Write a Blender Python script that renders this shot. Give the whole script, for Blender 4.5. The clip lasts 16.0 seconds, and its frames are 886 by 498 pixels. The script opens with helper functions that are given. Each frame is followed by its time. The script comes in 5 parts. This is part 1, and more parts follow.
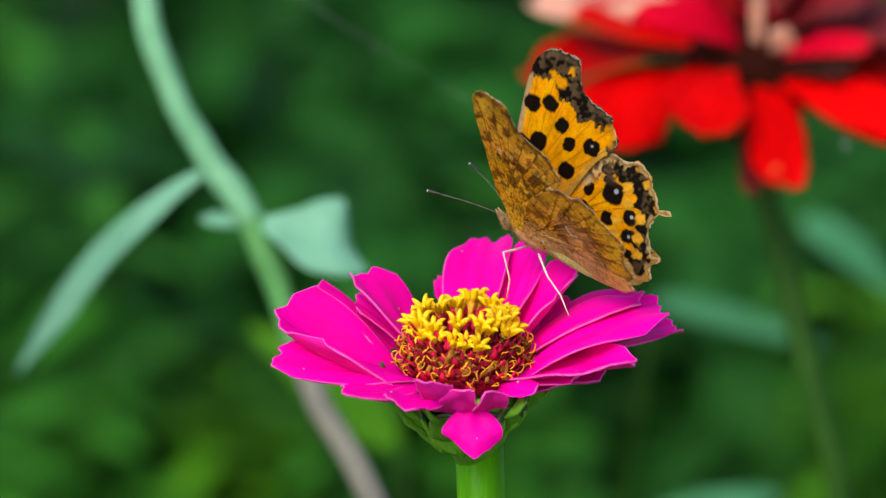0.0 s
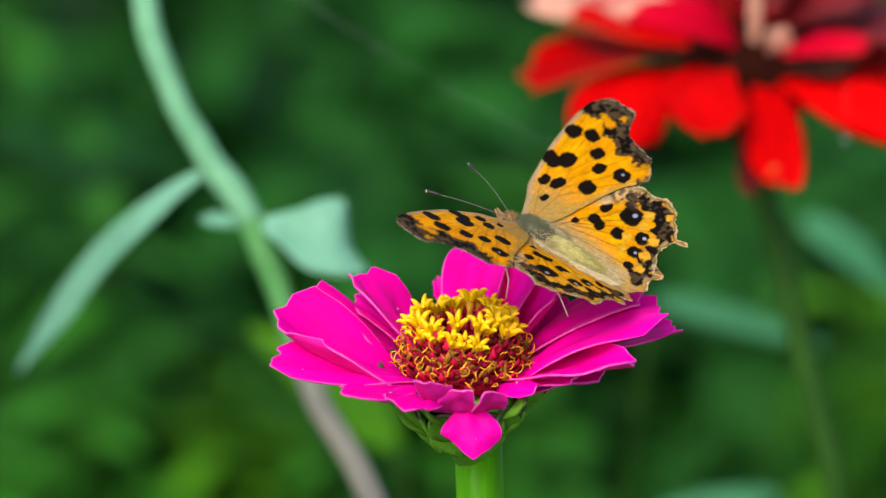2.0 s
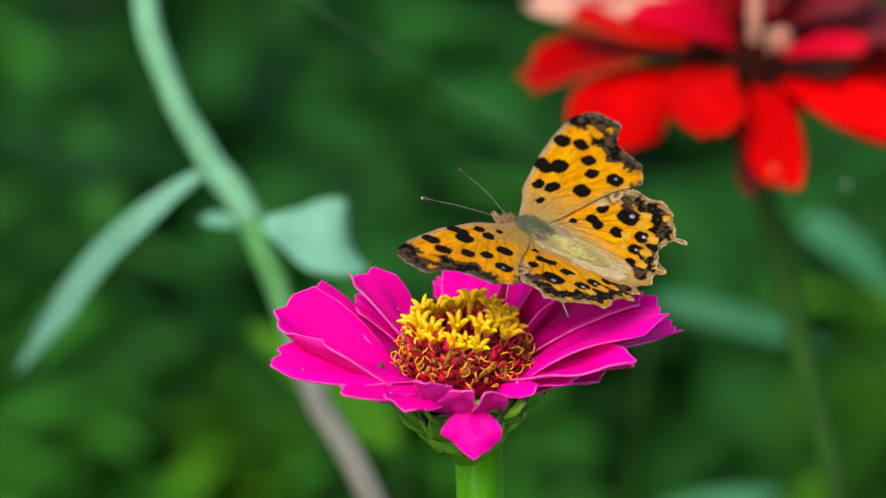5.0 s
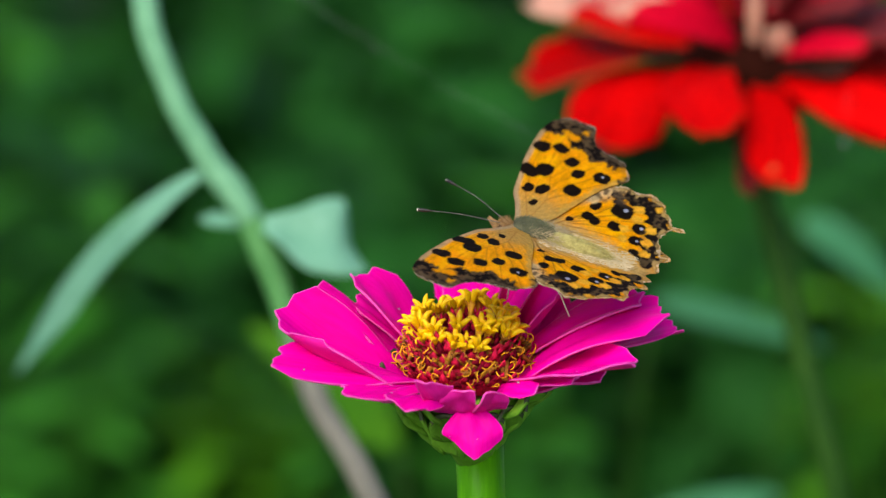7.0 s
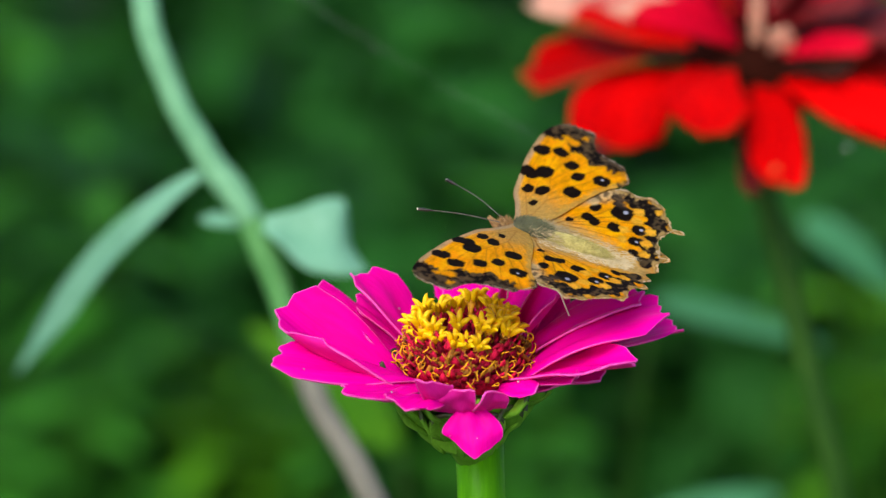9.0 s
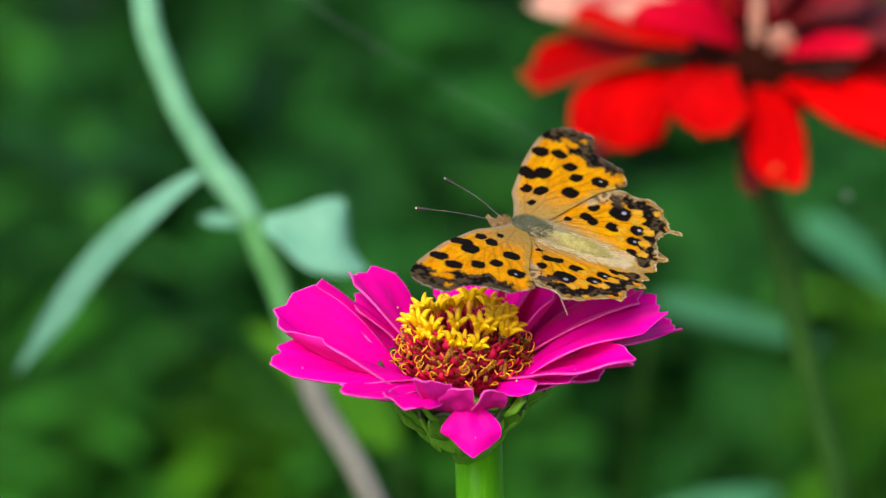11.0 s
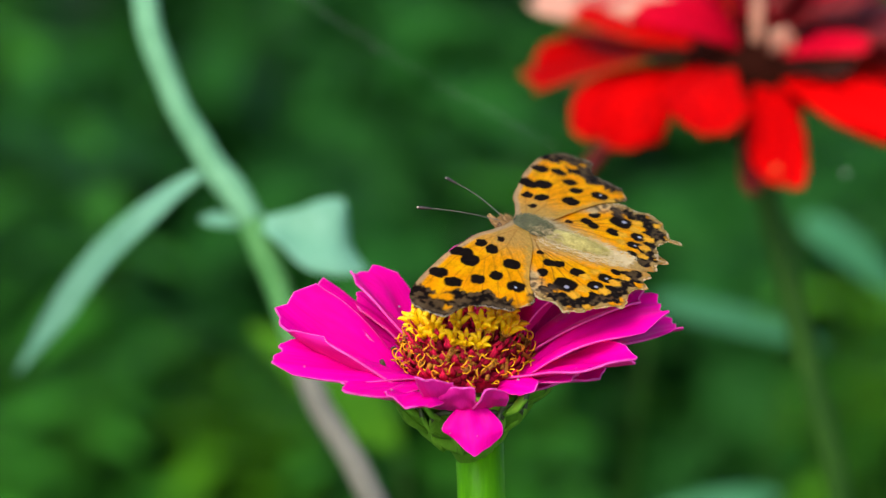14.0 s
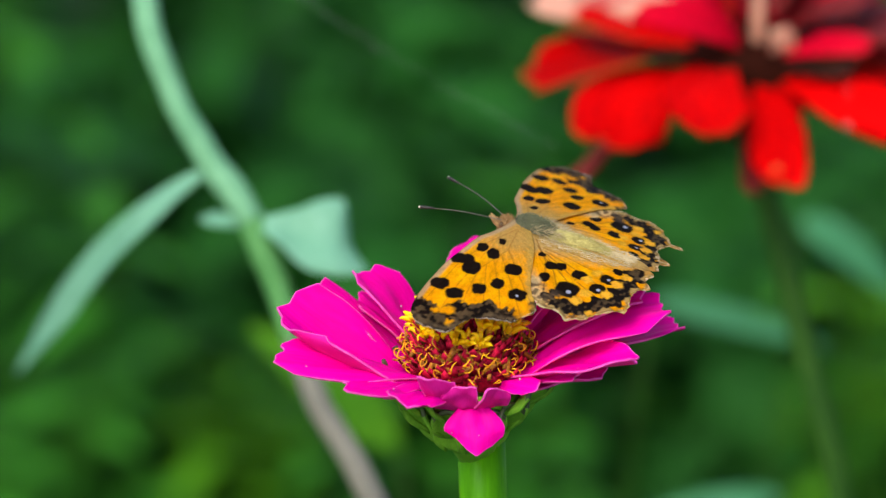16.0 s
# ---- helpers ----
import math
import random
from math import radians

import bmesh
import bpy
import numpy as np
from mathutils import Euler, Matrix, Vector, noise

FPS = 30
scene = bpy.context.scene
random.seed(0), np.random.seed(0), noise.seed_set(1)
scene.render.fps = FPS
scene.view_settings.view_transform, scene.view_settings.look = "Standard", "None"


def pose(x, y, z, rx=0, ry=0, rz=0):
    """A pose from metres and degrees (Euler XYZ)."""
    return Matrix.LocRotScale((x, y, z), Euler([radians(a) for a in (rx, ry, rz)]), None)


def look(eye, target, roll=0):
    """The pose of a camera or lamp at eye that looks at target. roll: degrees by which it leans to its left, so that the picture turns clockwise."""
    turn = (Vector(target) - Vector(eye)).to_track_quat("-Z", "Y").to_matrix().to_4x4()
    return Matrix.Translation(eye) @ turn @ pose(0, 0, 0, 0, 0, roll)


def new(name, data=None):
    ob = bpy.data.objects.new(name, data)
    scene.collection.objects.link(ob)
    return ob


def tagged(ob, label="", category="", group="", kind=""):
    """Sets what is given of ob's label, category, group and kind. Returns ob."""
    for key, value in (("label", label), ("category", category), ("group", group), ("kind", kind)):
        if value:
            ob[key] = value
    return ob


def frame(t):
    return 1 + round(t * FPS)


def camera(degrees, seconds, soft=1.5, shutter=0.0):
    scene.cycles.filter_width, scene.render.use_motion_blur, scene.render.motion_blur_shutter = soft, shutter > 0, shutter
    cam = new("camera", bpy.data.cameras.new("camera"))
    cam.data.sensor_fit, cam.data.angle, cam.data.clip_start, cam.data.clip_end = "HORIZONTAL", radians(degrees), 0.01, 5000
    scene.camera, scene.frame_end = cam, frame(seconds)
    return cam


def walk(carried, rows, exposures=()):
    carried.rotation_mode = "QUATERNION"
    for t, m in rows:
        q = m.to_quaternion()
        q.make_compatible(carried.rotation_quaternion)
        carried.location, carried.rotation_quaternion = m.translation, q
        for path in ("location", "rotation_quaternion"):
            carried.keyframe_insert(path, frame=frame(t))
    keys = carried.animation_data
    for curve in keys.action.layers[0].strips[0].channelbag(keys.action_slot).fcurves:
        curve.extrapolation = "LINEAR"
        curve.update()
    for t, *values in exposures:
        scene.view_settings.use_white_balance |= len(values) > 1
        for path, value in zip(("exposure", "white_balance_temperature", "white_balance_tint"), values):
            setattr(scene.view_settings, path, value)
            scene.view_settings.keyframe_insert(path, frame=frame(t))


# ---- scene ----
cam = camera(16.0, 16.0, soft=1.3)
cam.data.dof.use_dof = True
cam.data.dof.focus_distance = 0.498
cam.data.dof.aperture_fstop = 12.8
CAMERA_POSE = pose(-0.00324, -0.47148, 1.07344, 72, 0, 0)
walk(cam, [(0.0, CAMERA_POSE), (16.0, CAMERA_POSE)], exposures=[
    (0.0, 0.28), (0.5, 0.19), (1.0, 0.13), (1.5, 0.28), (2.0, 0.38), (2.5, 0.22), (3.0, 0.10), (3.5, 0.22), (4.0, 0.22),
    (5.2, 0.26), (6.5, 0.18), (7.0, 0.22), (7.5, 0.30), (8.5, 0.27), (9.0, 0.30), (11.5, 0.37), (16.0, 0.37)])

# ---- light: soft bright overcast day ----
SUN_ELEVATION, SUN_AZIMUTH = 48.0, -118.0
world = bpy.data.worlds.new("overcast_sky")
scene.world = world
world.use_nodes = True
wn = world.node_tree
sky = wn.nodes.new("ShaderNodeTexSky")
sky.sky_type = "NISHITA"
sky.sun_disc = False
sky.sun_elevation = radians(SUN_ELEVATION)
sky.sun_rotation = radians(90 - SUN_AZIMUTH)
sky.air_density, sky.dust_density, sky.ozone_density = 1.0, 3.0, 1.0
wn.nodes["Background"].inputs["Strength"].default_value = 0.19
wn.links.new(sky.outputs["Color"], wn.nodes["Background"].inputs["Color"])

sun_data = bpy.data.lights.new("sun", "SUN")
sun_data.energy, sun_data.angle, sun_data.color = 1.75, radians(35), (1.0, 0.96, 0.9)
sun = new("sun", sun_data)
sun_to = Vector((math.cos(radians(SUN_AZIMUTH)) * math.cos(radians(SUN_ELEVATION)),
                 math.sin(radians(SUN_AZIMUTH)) * math.cos(radians(SUN_ELEVATION)),
                 math.sin(radians(SUN_ELEVATION))))
sun.matrix_world = look(sun_to * 4, (0, 0, 0))


# ---- materials ----
def surface(name, dark, light, scale=(200, 200, 200), fine=6.0, rough=0.5, bump=0.15, bump_m=0.0002,
            translucent=0.0, specular=0.5, coords="Object", vary=0.0, island=False, attribute="", sheen=0.0, sheen_tint=(1, 1, 1),
            contrast=(0.3, 0.7), glow_tint=None):
    """A material mottled at two scales, with fine relief; thin tissue also lets light through."""
    m = bpy.data.materials.new(name)
    m.use_nodes = True
    t = m.node_tree
    b = t.nodes["Principled BSDF"]
    b.inputs["Roughness"].default_value = rough
    b.inputs["Specular IOR Level"].default_value = specular
    if sheen:
        b.inputs["Sheen Tint"].default_value = (*sheen_tint, 1)
        b.inputs["Sheen Weight"].default_value = sheen
    tex = t.nodes.new("ShaderNodeTexCoord")
    mp = t.nodes.new("ShaderNodeMapping")
    mp.inputs["Scale"].default_value = scale
    t.links.new(tex.outputs[coords], mp.inputs["Vector"])
    n1, n2 = t.nodes.new("ShaderNodeTexNoise"), t.nodes.new("ShaderNodeTexNoise")
    n1.inputs["Scale"].default_value, n1.inputs["Detail"].default_value = 1.0, 4.0
    n2.inputs["Scale"].default_value, n2.inputs["Detail"].default_value = fine, 3.0
    for n in (n1, n2):
        t.links.new(mp.outputs["Vector"], n.inputs["Vector"])
    add = t.nodes.new("ShaderNodeMath")
    add.operation = "MULTIPLY_ADD"
    add.inputs[1].default_value = 0.45
    t.links.new(n2.outputs["Fac"], add.inputs[0])
    half = t.nodes.new("ShaderNodeMath")
    half.operation = "MULTIPLY"
    half.inputs[1].default_value = 0.55
    t.links.new(n1.outputs["Fac"], half.inputs[0])
    t.links.new(half.outputs[0], add.inputs[2])
    ramp = t.nodes.new("ShaderNodeValToRGB")
    ramp.color_ramp.elements[0].position, ramp.color_ramp.elements[1].position = contrast
    ramp.color_ramp.elements[0].color = (*dark, 1)
    ramp.color_ramp.elements[1].color = (*light, 1)
    t.links.new(add.outputs[0], ramp.inputs["Fac"])
    colour = ramp.outputs["Color"]
    if attribute:
        at = t.nodes.new("ShaderNodeAttribute")
        at.attribute_name = attribute
        mul = t.nodes.new("ShaderNodeMix")
        mul.data_type, mul.blend_type = "RGBA", "MULTIPLY"
        mul.inputs["Factor"].default_value = 1.0
        t.links.new(at.outputs["Color"], mul.inputs["A"])
        t.links.new(colour, mul.inputs["B"])
        colour = mul.outputs["Result"]
    if vary:
        src = t.nodes.new("ShaderNodeNewGeometry").outputs["Random Per Island"] if island else \
            t.nodes.new("ShaderNodeObjectInfo").outputs["Random"]
        rng = t.nodes.new("ShaderNodeMapRange")
        rng.inputs["To Min"].default_value, rng.inputs["To Max"].default_value = 1 - vary, 1 + vary
        t.links.new(src, rng.inputs["Value"])
        hsv = t.nodes.new("ShaderNodeHueSaturation")
        t.links.new(colour, hsv.inputs["Color"])
        t.links.new(rng.outputs["Result"], hsv.inputs["Value"])
        colour = hsv.outputs["Color"]
    t.links.new(colour, b.inputs["Base Color"])
    if bump:
        bp = t.nodes.new("ShaderNodeBump")
        bp.inputs["Strength"].default_value, bp.inputs["Distance"].default_value = bump, bump_m
        t.links.new(add.outputs[0], bp.inputs["Height"])
        t.links.new(bp.outputs["Normal"], b.inputs["Normal"])
    if translucent:
        tr = t.nodes.new("ShaderNodeBsdfTranslucent")
        if glow_tint:
            tint = t.nodes.new("ShaderNodeMix")
            tint.data_type, tint.blend_type = "RGBA", "MULTIPLY"
            tint.inputs["Factor"].default_value = 1.0
            tint.inputs["B"].default_value = (*glow_tint, 1)
            thin = t.nodes.new("ShaderNodeGamma")
            thin.inputs["Gamma"].default_value = 0.8
            t.links.new(colour, thin.inputs["Color"])
            t.links.new(thin.outputs["Color"], tint.inputs["A"])
            t.links.new(tint.outputs["Result"], tr.inputs["Color"])
        else:
            t.links.new(colour, tr.inputs["Color"])
        mix = t.nodes.new("ShaderNodeMixShader")
        mix.inputs["Fac"].default_value = translucent
        t.links.new(b.outputs["BSDF"], mix.inputs[1])
        t.links.new(tr.outputs["BSDF"], mix.inputs[2])
        t.links.new(mix.outputs["Shader"], t.nodes["Material Output"].inputs["Surface"])
    return m


MAGENTA = surface("magenta_petal", (0.85, 0.0, 0.31), (0.98, 0.0, 0.48), (9, 1.2, 1), 4, 0.5, 0.2, 0.0003,
                  0.30, 0.06, "UV", 0.12)
MAGENTA_BACK = surface("petal_underside", (0.80, 0.003, 0.32), (0.92, 0.02, 0.46), (8, 1.5, 1), 4, 0.55, 0.15, 0.0002,
                       0.30, 0.2, "UV")
# paler pink for the edges, painting the light they catch
LIT_EDGE = surface("petal_rim", (0.86, 0.04, 0.44), (0.94, 0.14, 0.56), (6, 6, 1), 4, 0.5, 0, 0, 0.2, 0.2, "UV")
RED = surface("red_petal", (0.38, 0.0, 0.001), (0.78, 0.001, 0.001), (7, 1.2, 1), 4, 0.65, 0.25, 0.0003,
              0.28, 0.03, "UV", 0.28)
CRIMSON = surface("crimson_petal", (0.42, 0.0, 0.008), (0.74, 0.001, 0.030), (7, 1.2, 1), 4, 0.6, 0.25, 0.0003, 0.28, 0.05, "UV", 0.3)
RED_BACK = surface("red_petal_underside", (0.40, 0.002, 0.004), (0.62, 0.010, 0.012), (7, 1.2, 1), 4, 0.55, 0.2, 0.0003,
                   0.28, 0.1, "UV")
RED_EDGE = surface("red_petal_rim", (0.62, 0.05, 0.01), (0.75, 0.12, 0.02), (6, 6, 1), 4, 0.5, 0, 0, 0.2, 0.3, "UV")
DULL_RED = surface("dull_red_petal", (0.09, 0.007, 0.007), (0.30, 0.018, 0.02), (6, 1.5, 1), 4, 0.6, 0.2, 0.0003, 0.2, 0.2, "UV")
# near-black brown that paints the shade in gaps between the red petals
GAP_SHADE = surface("gap_shade", (0.012, 0.004, 0.002), (0.045, 0.012, 0.007), (6, 1.5, 1), 4, 0.7, 0.2, 0.0003, 0.1, 0.1, "UV")
FADED = surface("faded_petal", (0.62, 0.16, 0.10), (0.85, 0.60, 0.42), (6, 1.5, 1), 4, 0.55, 0.2, 0.0003,
                0.25, 0.3, "UV")
YELLOW = surface("floret_yellow", (0.90, 0.52, 0.0), (1.0, 0.74, 0.002), (500, 500, 500), 4, 0.45, 0.1, 0.0001,
                 0.2, 0.3, vary=0.08)
ORANGE = surface("stigma_orange", (0.70, 0.26, 0.006), (1.0, 0.55, 0.010), (500, 500, 500), 4, 0.45, 0, 0, 0.1, 0.3,
                 vary=0.4)
TUBE = surface("floret_tube", (0.50, 0.18, 0.008), (0.78, 0.40, 0.015), (500, 500, 500), 4, 0.5, 0, 0, 0.1, 0.3)
SPENT = surface("spent_floret_brown", (0.08, 0.03, 0.005), (0.44, 0.17, 0.015), (500, 500, 500), 4, 0.5, 0, 0, 0.1, 0.2, vary=0.5)
MAROON = surface("disc_bract_maroon", (0.08, 0.006, 0.005), (0.72, 0.012, 0.07), (350, 350, 350), 4, 0.6, 0.3, 0.0003,
                 0.15, 0.06, vary=0.75, island=True)
# maroon taken almost to black, painting the shade between the petal tiers
SHADED_DISC = surface("disc_shade", (0.010, 0.002, 0.001), (0.03, 0.006, 0.003), (300, 300, 300), 4, 0.85, 0.3, 0.0004, 0.0, 0.03)
STEM = surface("stem_green", (0.040, 0.19, 0.0), (0.085, 0.33, 0.001), (220, 220, 30), 7, 0.34, 0.3, 0.0003, 0.0, 0.07)
BRACT = surface("bract_green", (0.09, 0.26, 0.015), (0.20, 0.44, 0.035), (260, 260, 120), 6, 0.5, 0.3, 0.0003, 0.1, 0.15,
                vary=0.2)
BRACT_TIP = surface("bract_dark_margin", (0.015, 0.025, 0.008), (0.07, 0.10, 0.03), (400, 400, 400), 5, 0.55, 0.2, 0.0002)
PALE_STEM = surface("pale_stem_green", (0.10, 0.29, 0.14), (0.19, 0.43, 0.24), (120, 120, 25), 6, 0.5, 0.3, 0.0004, 0.0, 0.2)
GREEN_STEM = surface("green_stem", (0.05, 0.20, 0.05), (0.11, 0.30, 0.09), (120, 120, 25), 6, 0.5, 0.3, 0.0004, 0.0, 0.2)
OLD_STEM = surface("weathered_stem", (0.11, 0.11, 0.085), (0.21, 0.20, 0.16), (140, 140, 25), 6, 0.7, 0.4, 0.0004)
PALE_LEAF = surface("pale_leaf", (0.13, 0.36, 0.22), (0.24, 0.53, 0.36), (90, 90, 90), 6, 0.5, 0.3, 0.0004, 0.25, 0.2)
RED_STEM = surface("flower_stalk", (0.010, 0.050, 0.005), (0.032, 0.092, 0.009), (160, 160, 30), 6, 0.55, 0.3, 0.0004, 0.0, 0.1)
LEAF = surface("garden_leaf", (0.018, 0.12, 0.008), (0.05, 0.24, 0.016), (40, 40, 40), 6, 0.6, 0.3, 0.0005, 0.3, 0.15,
               vary=0.45)
BRIGHT_LEAF = surface("young_leaf", (0.036, 0.165, 0.003), (0.09, 0.28, 0.008), (40, 40, 40), 6, 0.6, 0.3, 0.0005, 0.3,
                      0.15, vary=0.25)
BLUE_LEAF = surface("glaucous_leaf", (0.04, 0.19, 0.075), (0.09, 0.32, 0.14), (40, 40, 40), 6, 0.6, 0.3, 0.0005, 0.25,
                    0.12, vary=0.2)
FAR_LEAF = surface("undergrowth_leaf", (0.009, 0.080, 0.010), (0.027, 0.145, 0.017), (30, 30, 30), 5, 0.65, 0.3, 0.0005,
                   0.35, 0.10, vary=0.28, island=True)
# soil tinted green to brighten the shaded gaps between the background leaves
SOIL = surface("garden_soil", (0.016, 0.045, 0.012), (0.035, 0.085, 0.025), (25, 25, 25), 8, 0.9, 0.8, 0.01)
WING = surface("wing_scales", (0.80, 0.80, 0.80), (1.0, 1.0, 1.0), (1500, 1500, 1500), 3, 0.6, 0.25, 0.00012, 0.42,
               0.04, attribute="pigment", glow_tint=(1.0, 0.90, 0.40))
THORAX = surface("thorax_fur_olive", (0.06, 0.07, 0.035), (0.17, 0.18, 0.09), (900, 900, 900), 4, 0.8, 0.5, 0.0003,
                 sheen=0.08)
ABDOMEN = surface("abdomen_fur_tan", (0.24, 0.20, 0.05), (0.50, 0.43, 0.13), (700, 700, 700), 4, 0.8, 0.5, 0.0003,
                  sheen=0.08)
CHEST = surface("chest_fur_tan", (0.30, 0.15, 0.05), (0.58, 0.34, 0.16), (900, 900, 900), 4, 0.8, 0.4, 0.0003)
PALE_FUR = surface("pale_fur", (0.36, 0.28, 0.13), (0.66, 0.54, 0.32), (900, 900, 900), 4, 0.8, 0, 0)
HEAD = surface("head_fur_brown", (0.16, 0.08, 0.02), (0.40, 0.24, 0.09), (900, 900, 900), 4, 0.8, 0.4, 0.0003)
EYE = surface("compound_eye", (0.06, 0.04, 0.02), (0.14, 0.08, 0.04), (3000, 3000, 3000), 2, 0.25, 0.3, 0.00005)
ANTENNA = surface("antenna_shaft", (0.02, 0.018, 0.014), (0.16, 0.15, 0.12), (1500, 1500, 1500), 3, 0.5, 0)
CLUB = surface("antenna_club", (0.008, 0.006, 0.005), (0.03, 0.02, 0.015), (1500, 1500, 1500), 3, 0.5, 0)
CLUB_TIP = surface("club_tip_cream", (0.6, 0.55, 0.4), (0.8, 0.75, 0.6), (1500, 1500, 1500), 3, 0.5, 0)
LEG = surface("leg_pale", (0.58, 0.40, 0.36), (0.80, 0.64, 0.58), (1500, 1500, 1500), 3, 0.5, 0.2, 0.0001)
FLUFF = surface("seed_fluff", (0.35, 0.38, 0.35), (0.55, 0.58, 0.55), (2000, 2000, 2000), 3, 0.7, 0, 0, 0.3)
SILK = surface("spider_silk", (0.6, 0.62, 0.6), (0.85, 0.85, 0.85), (500, 500, 500), 3, 0.3, 0)


# ---- building helpers ----
def part(name, bm, material, parent=None, label="", smooth=True):
    me = bpy.data.meshes.new(name)
    bm.to_mesh(me)
    bm.free()
    for m in material if isinstance(material, (list, tuple)) else [material]:
        me.materials.append(m)
    if smooth:
        me.polygons.foreach_set("use_smooth", [True] * len(me.polygons))
    ob = new(name, me)
    ob.parent = parent
    return tagged(ob, label)


def again(ob, m, parent=None):
    """One more piece on the same mesh."""
    o = ob.copy()
    scene.collection.objects.link(o)
    o.parent = parent or ob.parent
    o.matrix_basis = m
    return o


def catmull(points, n, closed=False):
    """n points, evenly spaced along a smooth curve through the given ones."""
    p = np.array(points, float)
    if closed:
        q = np.vstack([p[-1:], p, p[:2]])
    else:
        q = np.vstack([2 * p[:1] - p[1:2], p, 2 * p[-1:] - p[-2:-1]])
    s = np.linspace(0, 1, 24, endpoint=False)[:, None]
    out = []
    for a, b, c, d in zip(q[:-3], q[1:-2], q[2:-1], q[3:]):
        out.append(0.5 * (2 * b + (c - a) * s + (2 * a - 5 * b + 4 * c - d) * s ** 2 + (3 * b - a - 3 * c + d) * s ** 3))
    c = np.vstack(out + [q[-2:-1]])
    run = np.concatenate([[0], np.cumsum(np.linalg.norm(np.diff(c, axis=0), axis=1))])
    at = np.linspace(0, run[-1], n, endpoint=not closed)
    return np.stack([np.interp(at, run, c[:, k]) for k in range(c.shape[1])], 1)


def tube(bm, path, radii, sides=10, wobble=0.0, cap=True):
    """A swept tube along the path, with the radii spread over its length."""
    path = [Vector(p) for p in path]
    r = np.interp(np.linspace(0, 1, len(path)), np.linspace(0, 1, len(radii)), radii)
    side = Vector((0.31, 0.87, 0.38))
    rings = []
    for i, p in enumerate(path):
        way = (path[min(i + 1, len(path) - 1)] - path[max(i - 1, 0)]).normalized()
        side = (side - way * side.dot(way)).normalized()
        up = way.cross(side)
        ring = []
        for k in range(sides):
            a = 2 * math.pi * k / sides
            g = r[i] * (1 + wobble * noise.noise((k * 0.9, i * 0.35, r[0] * 900)))
            ring.append(bm.verts.new(p + side * (g * math.cos(a)) + up * (g * math.sin(a))))
        rings.append(ring)
    for a, b in zip(rings, rings[1:]):
        for k in range(sides):
            bm.faces.new((a[k], a[(k + 1) % sides], b[(k + 1) % sides], b[k]))
    if cap:
        bm.faces.new(rings[0][::-1])
        bm.faces.new(rings[-1])
    return rings


def blob(bm, centre, half, segments=20, rings=14, rough=0.0, axis=None):
    """An ellipsoid with an uneven skin."""
    m = bmesh.ops.create_uvsphere(bm, u_segments=segments, v_segments=rings, radius=1.0)
    for v in m["verts"]:
        g = 1 + rough * noise.noise(v.co * 2.3 + Vector(centre) * 700)
        c = Vector((v.co.x * half[0] * g, v.co.y * half[1] * g, v.co.z * half[2] * g))
        v.co = (axis @ c if axis else c) + Vector(centre)
    return m["verts"]


def petal_points(length, width, rise0, rise1, cup, roll, twist, bow, slant, notch, ridge, seed, base, wave, nu, nv, broad, blunt, peak):
    """The upper skin of a strap petal that starts at the origin and runs along x, as a grid of points."""
    rnd = random.Random(seed)
    lobes = [rnd.uniform(-1, 1) for _ in range(4)]
    phase = rnd.uniform(0, 6)
    side = np.linspace(-1, 1, nu + 1)
    top = 1 + slant * side - blunt * np.abs(side) ** peak + notch * (
        0.4 * np.cos(side * 6.5 + phase) + 0.35 * np.cos(side * 13 + lobes[0] * 3) + 0.4 * lobes[1] * side)
    pts = np.zeros((nv + 1, nu + 1, 3))
    at = np.zeros(3)
    for i in range(nv + 1):
        s = i / nv
        if i:
            q = (i - 0.5) / nv
            r, y = radians(rise0 + (rise1 - rise0) * q), radians(bow * q)
            at = at + np.array((math.cos(r) * math.cos(y), math.cos(r) * math.sin(y), math.sin(r))) / nv
        r, y, ro = radians(rise0 + (rise1 - rise0) * s), radians(bow * s), radians(roll + twist * s)
        way = np.array((math.cos(r) * math.cos(y), math.cos(r) * math.sin(y), math.sin(r)))
        flat = np.array((-math.sin(y), math.cos(y), 0))
        up = np.cross(way, flat)
        across, up = flat * math.cos(ro) + up * math.sin(ro), up * math.cos(ro) - flat * math.sin(ro)
        if s < broad:
            h = base + (1 - base) * math.sin(math.pi / 2 * s / broad) ** 0.9
        else:
            h = 1 - 0.12 * ((s - broad) / (1 - broad)) ** 2
        for j, a in enumerate(side):
            lift = cup * width * (a * a) * math.sin(math.pi * min(1, s * 1.1) * 0.6)
            lift += ridge * 0.001 * math.cos(a * 9.0 + 0.4) * (1 - s * 0.6) * min(1, s * 5)
            lift += wave * 0.001 * math.sin(a * 4 + s * 7 + phase) * s
            lift += 0.00045 * noise.noise((a * 1.6 + seed, s * 3.0, seed * 0.37))
            pts[i, j] = at * length * (1 + (top[j] - 1) * s ** 1.5) + across * (a * h * width / 2) + up * lift
    return pts


